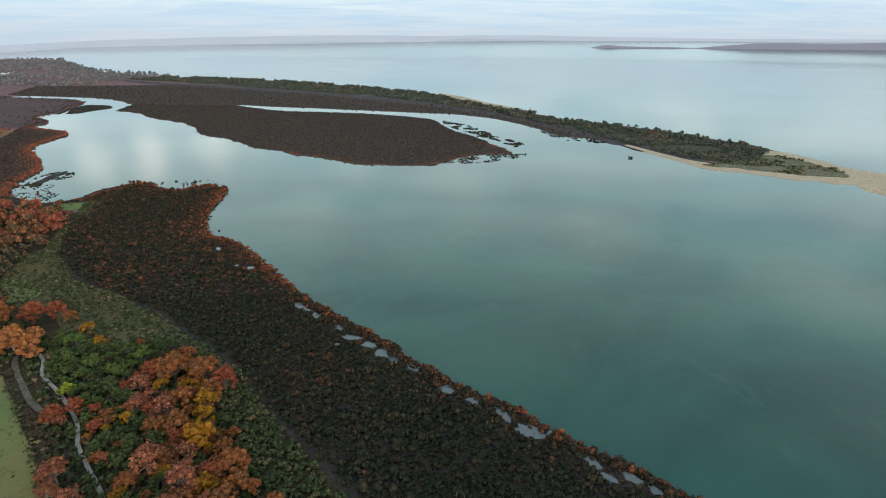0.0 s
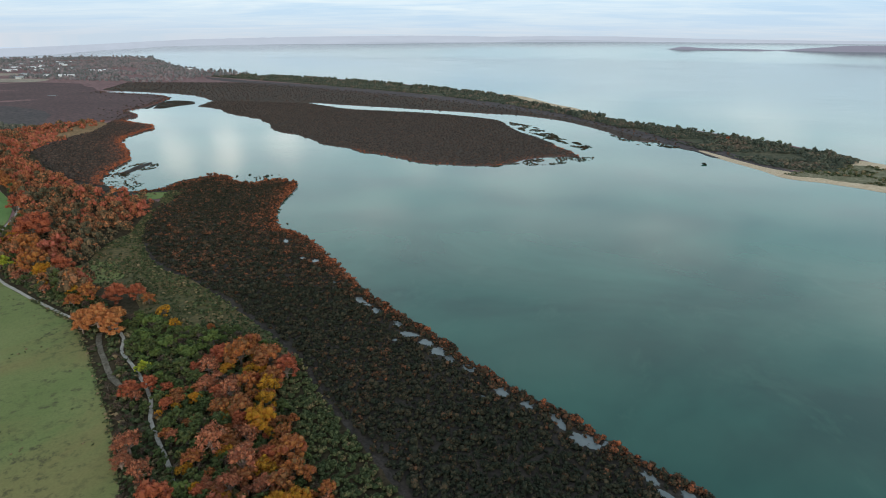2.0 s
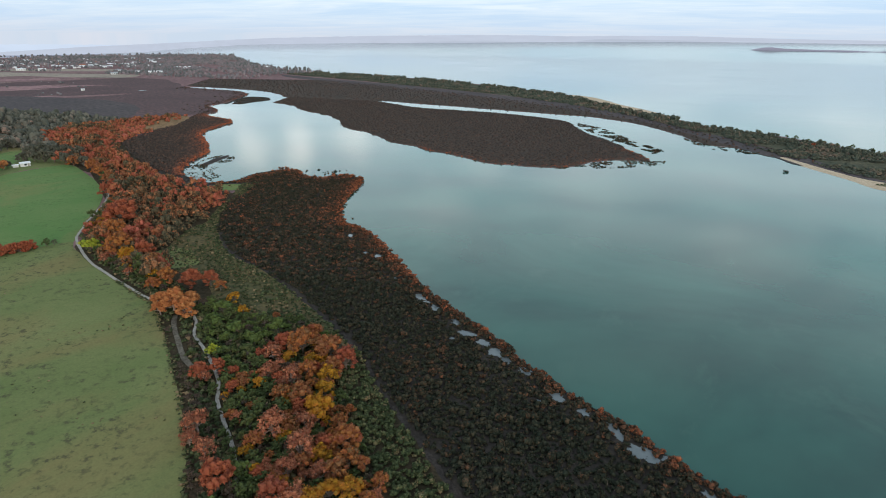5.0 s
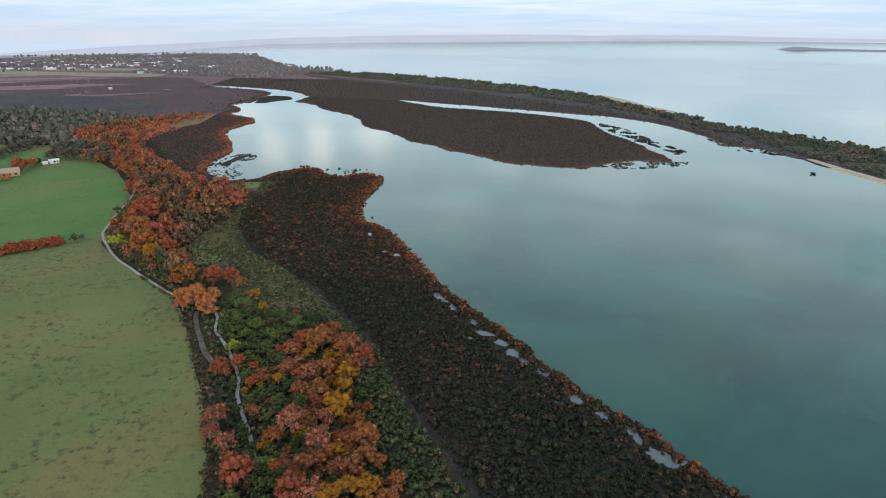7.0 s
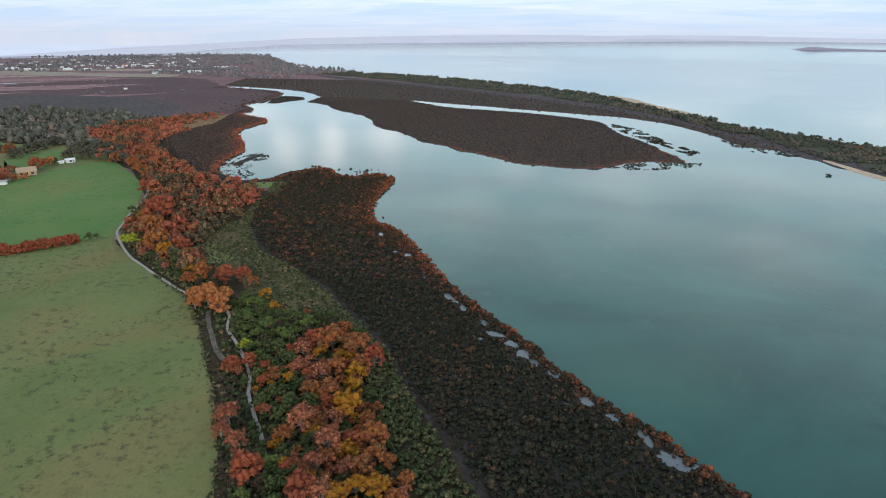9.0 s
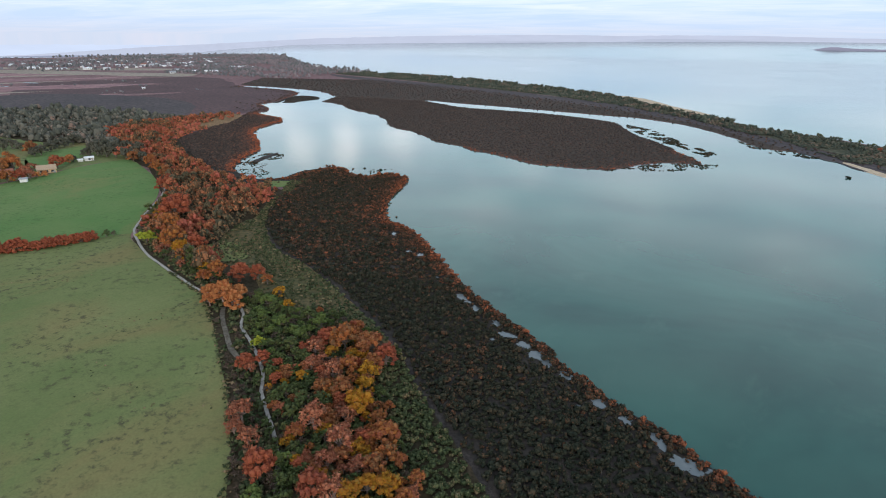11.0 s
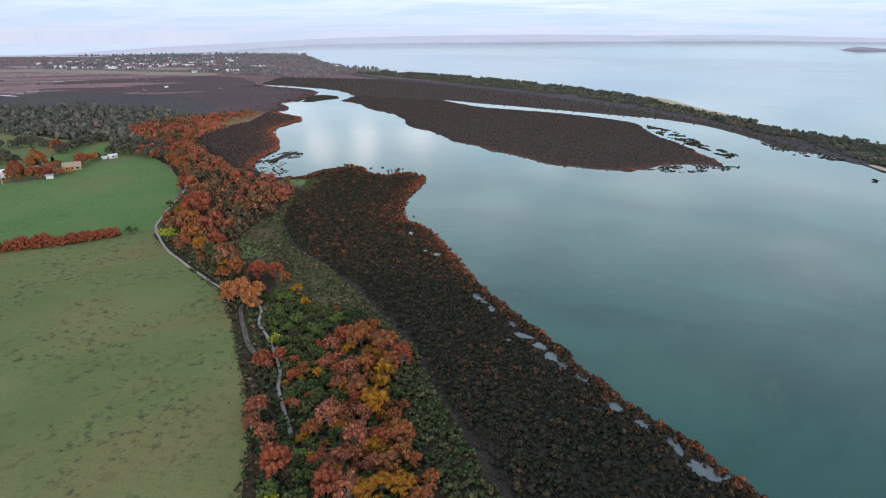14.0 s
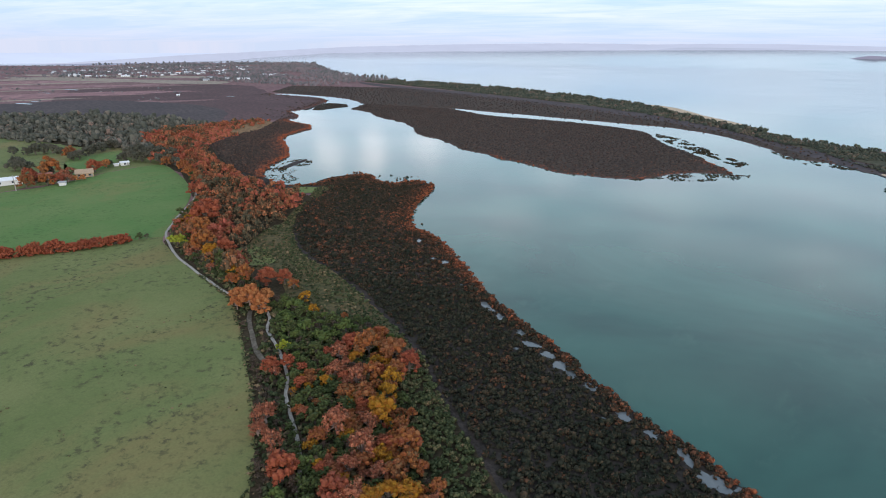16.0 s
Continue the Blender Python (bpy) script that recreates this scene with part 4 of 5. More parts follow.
gap = gap_to(bay, pts)
keep = rng.uniform(0, 1, len(pts)) < np.exp(-gap / 8)
pts, gap = pts[keep], gap[keep]
thicket("west_marsh_scrub", bush_far, pts, rng.uniform(0.7, 1.2, len(pts)), np.clip(rng.uniform(0.05, 0.40, len(pts)) + 0.45 * np.exp(-gap / 4), 0, 1), 0.2, HEATH, rng, "low dark heath on the western marsh", "heath")


def strays(name, poly, count, low, high, label, seed):
    """Loose bushes that stand in shallow water off a shore."""
    r = np.random.default_rng(seed)
    p = np.array(poly)
    q = r.uniform(p.min(0), p.max(0), (count * 4, 2))
    q = q[inside(poly, q)]
    keep = np.array([noise.noise((x * 0.09, y * 0.09, seed)) > (-0.05 if 'islet' not in name and 'shore' not in name else -1) for x, y in q])
    q = q[keep][:count]
    thicket(name, bush_lo, q, r.uniform(low, high, len(q)), r.uniform(0.1, 0.5, len(q)), -0.2, MANGROVE, r, label, "mangroves", r.uniform(0.4, 0.7, len(q)))


strays("reef_mangroves", [(-6, 610), (22, 575), (42, 520), (40, 505), (24, 520), (4, 562)], 800, 0.5, 1.3, "scattered mangroves in shallow water", 31)
strays("point_mangroves", [(20, 512), (40, 490), (56, 452), (66, 462), (52, 495), (34, 516)], 800, 0.5, 1.3, "scattered mangroves in shallow water off the point", 32)
strays("edge_mangroves", [(-16, 376), (30, 392), (56, 410), (62, 424), (50, 428), (10, 404)], 520, 0.4, 1.2, "scattered mangroves off the island", 33)
strays("spit_mangroves", [(88, 540), (104, 505), (140, 478), (146, 466), (128, 474), (104, 486), (92, 510)], 520, 0.5, 1.4, "scattered mangroves off the spit", 34)
sheet("cove_mud", flow([(-166, 322), (-180, 325), (-187, 316), (-192, 304), (-193, 290), (-202, 282), (-214, 285), (-231, 295), (-240, 303), (-243, 320), (-252, 304), (-242, 289), (-222, 277), (-202, 270), (-186, 273), (-178, 286), (-180, 302), (-173, 314)], 3, 1.5, 66, True), 0.335, WETMUD, 0.5, "dark tidal mud round the head of the cove", "mud", 0.6)
strays("cove_mangroves", [(-204, 285), (-236, 298), (-244, 330), (-225, 322), (-208, 300)], 260, 0.35, 0.9, "scattered mangroves on a muddy cove", 35)
sheet("mud_bar", flow([(-238, 323), (-241, 335), (-242, 348), (-239, 356), (-236, 346), (-235, 335), (-233, 325)], 2, 2.0, 65, True), 0.12, MUD, 0.4, "low dark mud bar off the bank", "mud", 0.5)
strays("shore_mangroves", [(-166, 322), (-180, 325), (-187, 316), (-192, 304), (-193, 290), (-202, 282), (-214, 285), (-231, 295), (-240, 303), (-252, 304), (-242, 289), (-222, 277), (-202, 270), (-186, 273), (-178, 286), (-180, 302)], 700, 0.5, 1.2, "dark mangroves round the head of the cove", 67)
strays("creek_mangroves", [(-243, 319), (-247, 338), (-247, 350), (-241, 362), (-227, 346), (-227, 326), (-232, 315)], 260, 0.4, 1, "scattered mangroves on a mud bar", 36)
strays("corner_mangroves", [(-86, 228), (-100, 238), (-112, 262), (-108, 250), (-96, 236), (-80, 224)], 45, 0.5, 1.0, "scattered seedlings off the mangroves", 37)
sheet("creek_islet", flow([(-420, 646), (-434, 676), (-445, 706), (-445, 730), (-417, 726), (-400, 701), (-405, 674), (-409, 650)], 5, 2.5, 38, True), 0.25, WETMUD, 0.5, "low mud islet in the creek bend", "islet")
ribbon("islet_neck", [(-426, 640), (-441, 688), (-465, 747), (-475, 773)], 4.0, 0.26, WETMUD, "narrow mud neck between creek and islet", "mud", 1.0, 68)
strays("islet_mangroves", [(-420, 646), (-434, 676), (-445, 706), (-445, 730), (-417, 726), (-400, 701), (-405, 674), (-409, 650)], 420, 0.8, 1.6, "dark mangroves on an islet in the creek bend", 38)
strays("head_mangroves", [(-128, 322), (-160, 318), (-168, 330), (-140, 334)], 26, 0.6, 1.2, "scattered seedlings off the mangrove head", 39)

# ---- trees ----
def limb(bm, a, b, r0, r1, sides=6):
    d = b - a
    r = bmesh.ops.create_cone(bm, segments=sides, radius1=r0, radius2=r1, depth=d.length, cap_ends=sides > 4)
    bmesh.ops.transform(bm, matrix=Matrix.Translation((a + b) / 2) @ d.to_track_quat("Z", "Y").to_matrix().to_4x4(), verts=r["verts"])


def make_tree(name, seed, leaf, bark, label, category, lobes=13, subs=4, shards=28, tall=0.95, bare=False):
    """A tree one metre across: trunk, limbs, and a crown of lobes that break up into small leafy sprays. Scaled by its crown's width."""
    r = np.random.default_rng(seed)
    e = thing(name, Matrix(), label, category, "trees of the coastal wood")
    trunk, boughs = bmesh.new(), bmesh.new()
    fork = Vector((r.uniform(-0.04, 0.04), r.uniform(-0.04, 0.04), tall * 0.26))
    limb(trunk, Vector((0, 0, -0.03)), fork, 0.045, 0.032)
    vs, fs, off = [], [], 0
    lean = r.uniform(0, 2 * math.pi)
    for i in range(lobes):
        a = i * 2.4 + r.uniform(-0.5, 0.5)
        d = 0.37 * math.sqrt((i + 0.15) / lobes) * (1 + 0.16 * math.cos(a - lean))
        h = (0.72 - 2.2 * d * d if i < lobes * 0.72 else r.uniform(0.26, 0.46)) + r.uniform(-0.06, 0.06)
        c = Vector((d * math.cos(a), d * math.sin(a), tall * h))
        size = r.uniform(0.13, 0.19)
        elbow = fork.lerp(c, 0.55) + Vector((0, 0, -0.03))
        limb(boughs, fork, elbow, 0.022, 0.013, 4)
        limb(boughs, elbow, c, 0.013, 0.004, 3)
        for k in range(subs):
            b = k * 2.1 + r.uniform(0, 1.5)
            out = size * r.uniform(0.35, 0.85)
            q = c + Vector((math.cos(b) * out, math.sin(b) * out, r.uniform(-0.5, 0.75) * size))
            if bare:
                limb(boughs, elbow.lerp(c, r.uniform(0.4, 1)), q + Vector((0, 0, 0.05)) + Vector(r.normal(size=3)) * 0.03, 0.006, 0.002, 3)
            v, f = lumps(r, 1, size * r.uniform(0.60, 0.85), shards, 0.040 if not bare else 0.036, r.uniform(0.75, 1.0), -1, 0.72 if not bare else 0.5)
            vs.append(v + np.array([q.x, q.y, q.z - size * 0.35]))
            fs.append(f + off)
            off += len(v)
    part("trunk", trunk, bark, e)
    part("bough", boughs, bark, e)
    v, f = np.concatenate(vs), np.concatenate(fs)
    part("crown", mesh_from("crown", v.tolist(), f.tolist(), leaf), leaf, e)
    return e


KINDS = {
    "o": ("orange_tree", LEAF_ORANGE, BARK, "spreading tree with burnt-orange leaves in the coastal wood", "tree", 3, {}),
    "s": ("salmon_tree", LEAF_SALMON, PALE_BARK, "open tree with salmon-pink leaves and pale twigs", "tree", 3, {"bare": True, "lobes": 12, "shards": 32}),
    "p": ("peach_tree", LEAF_PEACH, PALE_BARK, "broad tree with peach-orange leaves over the path", "tree", 2, {"lobes": 14}),
    "y": ("golden_tree", LEAF_YELLOW, BARK, "tree with golden-yellow leaves in the coastal wood", "tree", 2, {}),
    "r": ("rust_tree", LEAF_RED, BARK, "round tree with rust-red leaves in the coastal wood", "tree", 2, {}),
    "g": ("olive_shrub", LEAF_GREEN, BARK, "dense olive-green shrub in the coastal wood", "shrub", 3, {"tall": 0.75, "lobes": 8, "shards": 17}),
    "b": ("green_shrub", LEAF_BRIGHT, BARK, "fresh bright-green shrub in the coastal wood", "shrub", 2, {"tall": 0.7, "lobes": 8, "shards": 17}),
    "k": ("dusky_tree", LEAF_DUSK, BARK, "dense dull grey-olive tree round the farm", "tree", 3, {"tall": 0.85, "lobes": 11, "shards": 16}),
    "l": ("lime_shrub", LEAF_LIME, BARK, "lime-yellow flowering shrub beside the path", "shrub", 1, {"tall": 0.65, "lobes": 8, "shards": 17}),
    "d": ("bare_shrub", LEAF_GREY, BARK, "leafless grey-brown shrub beside the paddock", "shrub", 2, {"bare": True, "tall": 0.7, "lobes": 8, "subs": 3, "shards": 20}),
}
STOCK = {}


def plant(kind, x, y, width, z=0.27):
    name, leaf, bark, label, category, count, extra = KINDS[kind]
    pool_ = STOCK.setdefault(kind, [])
    w = width * 1.02
    m = Matrix.LocRotScale((x, y, z), Euler((0, 0, rng.uniform(0, 6.28))), (w, w, w * rng.uniform(0.9, 1.15)))
    if len(pool_) < count:
        t = make_tree(name, 100 + ord(kind) * 7 + len(pool_), leaf, bark, label, category, **extra)
        t.matrix_basis = m
        pool_.append(t)
        return t
    first_one = pool_[rng.integers(0, count)]
    return copy_thing(first_one, m @ unscaled(first_one))


TREES = {
    "p": [(-109, 131.5, 7.4), (-115, 134, 8.2), (-122, 137, 5.8), (-112, 138, 6.4), (-118, 131.5, 5.0)],
    "o": [(-66, 121, 7.9), (-58, 120, 8.5), (-66, 128, 6.4), (-56, 101, 6.1), (-61, 100, 5.5), (-54, 113, 5.8), (-59, 110, 5.7), (-40, 88, 6.7), (-44, 94, 4.4), (-38, 84, 5.3), (-39, 80, 5.8), (-35, 84, 3.5), (-30, 80, 3.9), (-46, 81, 4.7), (-31, 75, 4.4), (-59, 85, 4.4), (-74, 105, 3.6), (-130, 150, 7.4), (-111, 152, 4.4), (-83, 138, 2.7), (-165, 170, 10.1), (-182, 186, 11.1), (-146, 162, 6.9)],
    "r": [(-52, 117, 6.6), (-71, 121, 6.3), (-44, 87, 4.9), (-47, 71, 6.8), (-59, 72, 7.1), (-85, 104, 5.3), (-82, 107, 4.5), (-78, 107, 3.7), (-121, 151, 8.3), (-116, 154, 6.1), (-192, 202, 15.3), (-234, 239, 8.6), (-155, 170, 8.5)],
    "s": [(-72, 116, 5.9), (-68, 112, 4.4), (-69, 108, 4.4), (-62, 107, 5.7), (-57, 89, 7.1), (-51, 92, 5.1), (-48, 84, 7.4), (-42, 79, 5.2), (-48, 78, 5.3), (-43, 71, 6.7), (-30, 77, 3.3), (-73, 86, 6.1), (-72, 82, 4.5), (-67, 80, 5.1), (-67, 91, 2.9), (-83, 103, 3.3)],
    "y": [(-61, 116, 4.4), (-54, 110, 5.7), (-52, 104, 5.5), (-50, 96, 7.2), (-67, 116, 4.5), (-44, 84, 4.8), (-38, 75, 5.6), (-40, 72, 5.5), (-34, 76, 5.5), (-60, 82, 2.5), (-69, 104, 3.5), (-48, 76, 3.4), (-137, 153, 5.4), (-101, 144, 4.7), (-94, 138, 3.9), (-172, 173, 6.5), (-157, 164, 7.2)],
    "g": [(-59, 96, 5.3), (-84, 115, 4.7), (-84, 133, 6.0), (-79, 116, 5.5), (-74, 113, 4.5), (-69, 97, 5.5), (-70, 94, 4.8), (-63, 94, 6.0), (-77, 103, 4.4), (-63, 90, 5.2), (-60, 88, 4.5), (-67, 86, 3.2), (-54, 84, 3.7), (-55, 80, 3.6), (-50, 82, 4.2), (-52, 76, 4.1), (-53, 72, 4.6), (-51, 68, 4.5), (-99, 126, 5.2), (-97, 135, 4.4), (-150, 162, 6.4), (-213, 207, 5.0), (-146, 157, 5.6), (-136, 153, 5.4), (-130, 149, 4.6), (-138, 156, 5.0)],
    "b": [(-57, 77, 4.5), (-57, 67, 5.1), (-81, 122, 5.7), (-78, 130, 5.8), (-89, 126, 5.9), (-100, 137, 6.4), (-97, 129, 5.3)],
    "l": [(-56, 66, 3.4), (-89, 115, 4.1), (-180, 171, 8.2)],
}
for kind, spots in TREES.items():
    for x, y, w in spots:
        plant(kind, x, y, w)
for kind, x, y, w in [("g", -78.6, 99.6, 3.4), ("d", -74.2, 97.6, 2.8), ("g", -76.6, 102.4, 3.0), ("g", -64.6, 83.6, 3.2), ("d", -61.2, 82.6, 3.0), ("g", -60.4, 78.4, 3.8), ("g", -57.0, 76.0, 3.4), ("d", -56.6, 72.2, 3.6), ("g", -53.4, 70.6, 3.6), ("g", -61.6, 81.6, 3.0), ("g", -58.9, 77.4, 3.3), ("g", -56.0, 73.0, 3.4), ("d", -54.2, 70.2, 3.2), ("g", -52.2, 66.2, 4.0), ("d", -49.4, 65.0, 3.6)]:
    plant(kind, x, y, w)
taken = np.array([(x, y, w) for spots in TREES.values() for x, y, w in spots])


def fill(poly, spacing, kinds, weights, low, high, limit):
    """Plants shrubs between the large trees, off the path."""
    pts = scatter(poly, spacing, rng)
    pts = pts[(gap_to(trail, pts) > 1.6) & (gap_to(TRACK, pts) > 2.1)]
    made = 0
    for x, y in pts:
        near_by = np.hypot(taken[:, 0] - x, taken[:, 1] - y)
        if (near_by < taken[:, 2] * 0.34).any() or made >= limit:
            continue
        plant(kinds[int(rng.choice(len(kinds), p=weights))], x, y, rng.uniform(low, high))
        made += 1


# among the large autumn trees
fill([(-72, 126), (-54, 122), (-50, 100), (-42, 88), (-30, 77), (-36, 66), (-50, 72), (-58, 88), (-66, 102), (-76, 116)], 3.3, "osyrgd", [0.28, 0.20, 0.16, 0.10, 0.14, 0.12], 2.2, 4.2, 140)
# between the path and the meadow
fill([(-44, 56), (-30, 78), (-40, 94), (-50, 108), (-58, 114), (-74, 108), (-78, 98), (-62, 80)], 2.7, "gbosydr", [0.54, 0.10, 0.11, 0.08, 0.07, 0.05, 0.05], 2.0, 3.8, 170)
fill([(-62, 116), (-60, 130), (-74, 138), (-92, 136), (-108, 146), (-112, 140), (-103, 126), (-92, 114), (-78, 104), (-66, 110)], 2.8, "gbbd", [0.45, 0.30, 0.13, 0.12], 2.2, 4.2, 130)
# between the paddock and the path
fill([(-58, 62), (-70, 78), (-84, 96), (-99, 112), (-112, 126), (-122, 138), (-114, 136), (-104, 126), (-90, 112), (-76, 96), (-62, 80), (-50, 64)], 2.5, "dgd", [0.55, 0.25, 0.2], 1.4, 2.6, 150)

# along the far stretch of the path
fill([(-127, 143), (-150, 154), (-171, 165), (-189, 178), (-198, 187), (-210, 206), (-227, 234), (-219, 236), (-202, 208), (-190, 192), (-170, 178), (-150, 168), (-133, 156)], 3.6, "gdyogs", [0.32, 0.22, 0.14, 0.14, 0.10, 0.08], 2.4, 5.0, 90)
for x, y, w in [(-245, 256, 7), (-253, 262, 8), (-262, 268, 7), (-271, 275, 8), (-280, 282, 8), (-289, 288, 8)]:
    plant("gor"[int(w + x) % 3], x, y, w)

# meadow shrubs: dense beside the ditch, sparse tussocks beyond
meadow = inner + [(-176, 290), (-185, 285), (-176, 262)] + wood_edge[::-1]
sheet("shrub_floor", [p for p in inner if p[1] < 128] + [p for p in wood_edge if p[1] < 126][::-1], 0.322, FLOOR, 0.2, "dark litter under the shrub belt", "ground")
pts = scatter(meadow, 1.4, rng)
pts = pts[gap_to(inner, pts) > np.where(pts[:, 1] < 104, 1.0, 0.35)]
south = (pts[:, 1] < 128) & (rng.uniform(0, 1, len(pts)) < 0.93)
pts_a = pts[south]
thicket("meadow_shrubs", bush_hi, pts_a, rng.uniform(0.7, 1.35, len(pts_a)), np.clip(rng.uniform(-0.2, 0.42, len(pts_a)) + 0.5 * (rng.uniform(0, 1, len(pts_a)) < 0.05), 0, 1), 0.3, SHRUBS, rng, "dense olive-green shrubs between wood and ditch", "shrubs")
pts_b = pts[~south & (pts[:, 1] >= 128)]
belt = gap_to(inner, pts_b)
cover = np.array([noise.noise((x * 0.07, y * 0.07, 5.0)) for x, y in pts_b])
keep = rng.uniform(0, 1, len(pts_b)) < np.clip(0.45 + 0.8 * cover + 0.6 * np.exp(-belt / 9), 0.08, 0.95)
pts_b, belt = pts_b[keep], belt[keep]
thicket("meadow_tussocks", bush_far, pts_b, rng.uniform(0.35, 0.85, len(pts_b)), np.clip(rng.uniform(-0.15, 0.42, len(pts_b)) + 0.008 * np.minimum(belt, 25), 0, 1), 0.3, SHRUBS, rng, "olive and straw-coloured tussocks on the salt meadow", "tussocks", rng.uniform(0.6, 1.0, len(pts_b)))
under = [(-44, 50), (-30, 78), (-40, 94), (-52, 110), (-66, 130), (-80, 128), (-96, 130), (-124, 150), (-150, 168), (-172, 180), (-192, 194), (-205, 210), (-222, 239), (-230, 234), (-212, 204.5), (-199.5, 186), (-190, 177), (-172, 164), (-152, 152.8), (-128, 141.2), (-113, 128), (-99, 113), (-85, 98), (-69, 78), (-50, 56)]
pts = scatter(under, 1.5, rng)
pts = pts[(gap_to(trail, pts) > 0.8) & (gap_to(TRACK, pts) > 1.3)]
thicket("undergrowth", bush_far, pts, rng.uniform(0.5, 1.0, len(pts)), np.clip(rng.uniform(-0.2, 0.6, len(pts)), 0, 1), 0.25, SHRUBS, rng, "low dull green undergrowth beneath the trees", "undergrowth")

# further woodland, as masses


def crown_shape(r, clumps, shards, shard):
    """A whole crown, two metres across, of leafy clumps with gaps between them."""
    vs, fs, off = [], [], 0
    for i in range(clumps):
        a, u = i * 2.4 + r.uniform(-0.5, 0.5), i < clumps * 0.5
        d = 0.5 * math.sqrt((i + 0.2) / (clumps * 0.5)) if u else r.uniform(0.5, 0.72)
        h = 1.25 - 0.8 * d * d if u else r.uniform(0.45, 0.85)
        v, f = lumps(r, 1, r.uniform(0.24, 0.36), shards, shard, 0.9, -1, 0.8)
        vs.append(v + np.array([d * math.cos(a), d * math.sin(a), h - 0.25]))
        fs.append(f + off)
        off += len(v)
    return np.concatenate(vs), np.concatenate(fs)


tree_mid = [crown_shape(rng, 9, 17, 0.18) for _ in range(8)]
tree_far = [lumps(rng, 4, 1.0, 16, 0.34, 0.95, -1, 0.9) for _ in range(6)]
tree_dot = [lumps(rng, 1, 1.0, 8, 0.7, 1.0, -1, 0.95) for _ in range(6)]
pts = scatter(WOOD, 4.0, rng, 0.9)
girth = np.clip(rng.lognormal(0.72, 0.33, len(pts)), 1.2, 4.4)
clear = gap_to(trail, pts) > girth * 0.95 + 0.9
pts, girth = pts[clear], girth[clear]
patch = np.array([noise.noise((x * 0.035, y * 0.035, 9.0)) for x, y in pts])
tint = np.clip(0.34 + 0.26 * np.clip((pts[:, 1] - 240) / 60, 0, 1) + 0.8 * patch + rng.uniform(-0.5, 0.55, len(pts)), 0, 1)
thicket("autumn_wood", tree_mid, pts, girth, tint, 0.3, WOODS, rng, "autumn wood of orange, rust and olive crowns", "trees", rng.uniform(0.9, 1.5, len(pts)))
bank_scrub = [(-356, 380), (-372, 410), (-380, 450), (-385, 488), (-391, 524), (-410, 530), (-425, 480), (-440, 420), (-420, 372), (-380, 350)]
pts = scatter(bank_scrub, 4.5, rng)
SLOPE = [(-357, 446), (-357, 466), (-361, 492), (-380, 516), (-406, 527), (-409, 504), (-393, 462), (-378, 438), (-366, 434)]
pts = np.concatenate([pts, scatter([(-322, 344), (-340, 366), (-352, 396), (-357, 428), (-366, 434), (-378, 438), (-372, 410), (-356, 380), (-345, 345)], 4.6, rng)])
pts = pts[~inside(SLOPE, pts) | (rng.uniform(0, 1, len(pts)) < 0.38)]
thicket("bank_wood", tree_far, pts, rng.uniform(1.8, 3.2, len(pts)), np.clip(rng.uniform(0.4, 1.1, len(pts)), 0, 1), 0.3, WOODS, rng, "rust-red trees on the tawny bank", "trees")
dark = [(-345, 335), (-420, 372), (-440, 420), (-430, 480), (-560, 500), (-700, 440), (-760, 300), (-560, 250), (-530, 330), (-470, 322), (-430, 325), (-400, 335), (-370, 318)]
pts = scatter(dark, 6.0, rng)
pts = pts[~inside([(-476, 292), (-468, 340), (-436, 326), (-452, 284)], pts)]
thicket("dark_wood", tree_far, pts, np.clip(rng.lognormal(0.95, 0.42, len(pts)), 1.2, 6.0), np.clip(rng.uniform(-0.4, 0.38, len(pts)), 0, 1), 0.3, DARKWOOD, rng, "dark olive wood behind the paddocks", "trees", rng.uniform(0.9, 1.3, len(pts)))

# scrub and trees on the spit
wood_spit = [(165, 429), (178, 405), (198, 395), (216, 396), (236, 420), (250, 440), (240, 472), (226, 496), (208, 518), (190, 545), (170, 570), (148, 590), (122, 606), (84, 700), (58, 750), (30, 790), (0, 880), (-88, 970),
             (-198, 1072), (-326, 1164), (-465, 1238), (-600, 1262), (-640, 1200), (-480, 1110), (-300, 1000), (-120, 880), (-20, 780), (60, 670), (100, 590), (128, 530), (148, 470)]
sheet("spit_ground", flow(wood_spit, 8, 2, 42, True), 0.27, SPIT_GRASS, 0.2, "olive grass under scrub on the spit", "grass")
pts = scatter(wood_spit, 2.9, rng)
pts = pts[(pts[:, 1] < 660) | (rng.uniform(0, 1, len(pts)) < 0.34)]
clump = np.array([noise.noise((x * 0.03, y * 0.03, 12.0)) for x, y in pts])
keep = (clump > -0.22) & ~((gap_to(SPIT_OUT, pts) < 18) & (pts[:, 1] > 690) & (pts[:, 1] < 900))
pts, clump = pts[keep], clump[keep]
edge = gap_to(SPIT_OUT, pts)
tall = np.where(edge < 32, rng.uniform(0.75, 1.35, len(pts)), rng.uniform(0.45, 0.85, len(pts)))
tint = np.clip(0.10 + 0.6 * clump + rng.uniform(-0.25, 0.35, len(pts)), 0, 1)
wide = np.where(pts[:, 1] < 660, np.clip(rng.lognormal(0.45, 0.35, len(pts)), 0.8, 3.0), rng.uniform(1.3, 2.7, len(pts)))
front = pts[:, 1] < 640
thicket("spit_scrub", tree_far, pts[front], wide[front], tint[front], 0.3, SCRUB, rng, "olive and grey-green coastal scrub covering the spit", "scrub", tall[front])
thicket("north_scrub", tree_dot, pts[~front], wide[~front], tint[~front], 0.3, SCRUB, rng, "olive coastal scrub along the northern shore", "scrub", tall[~front])
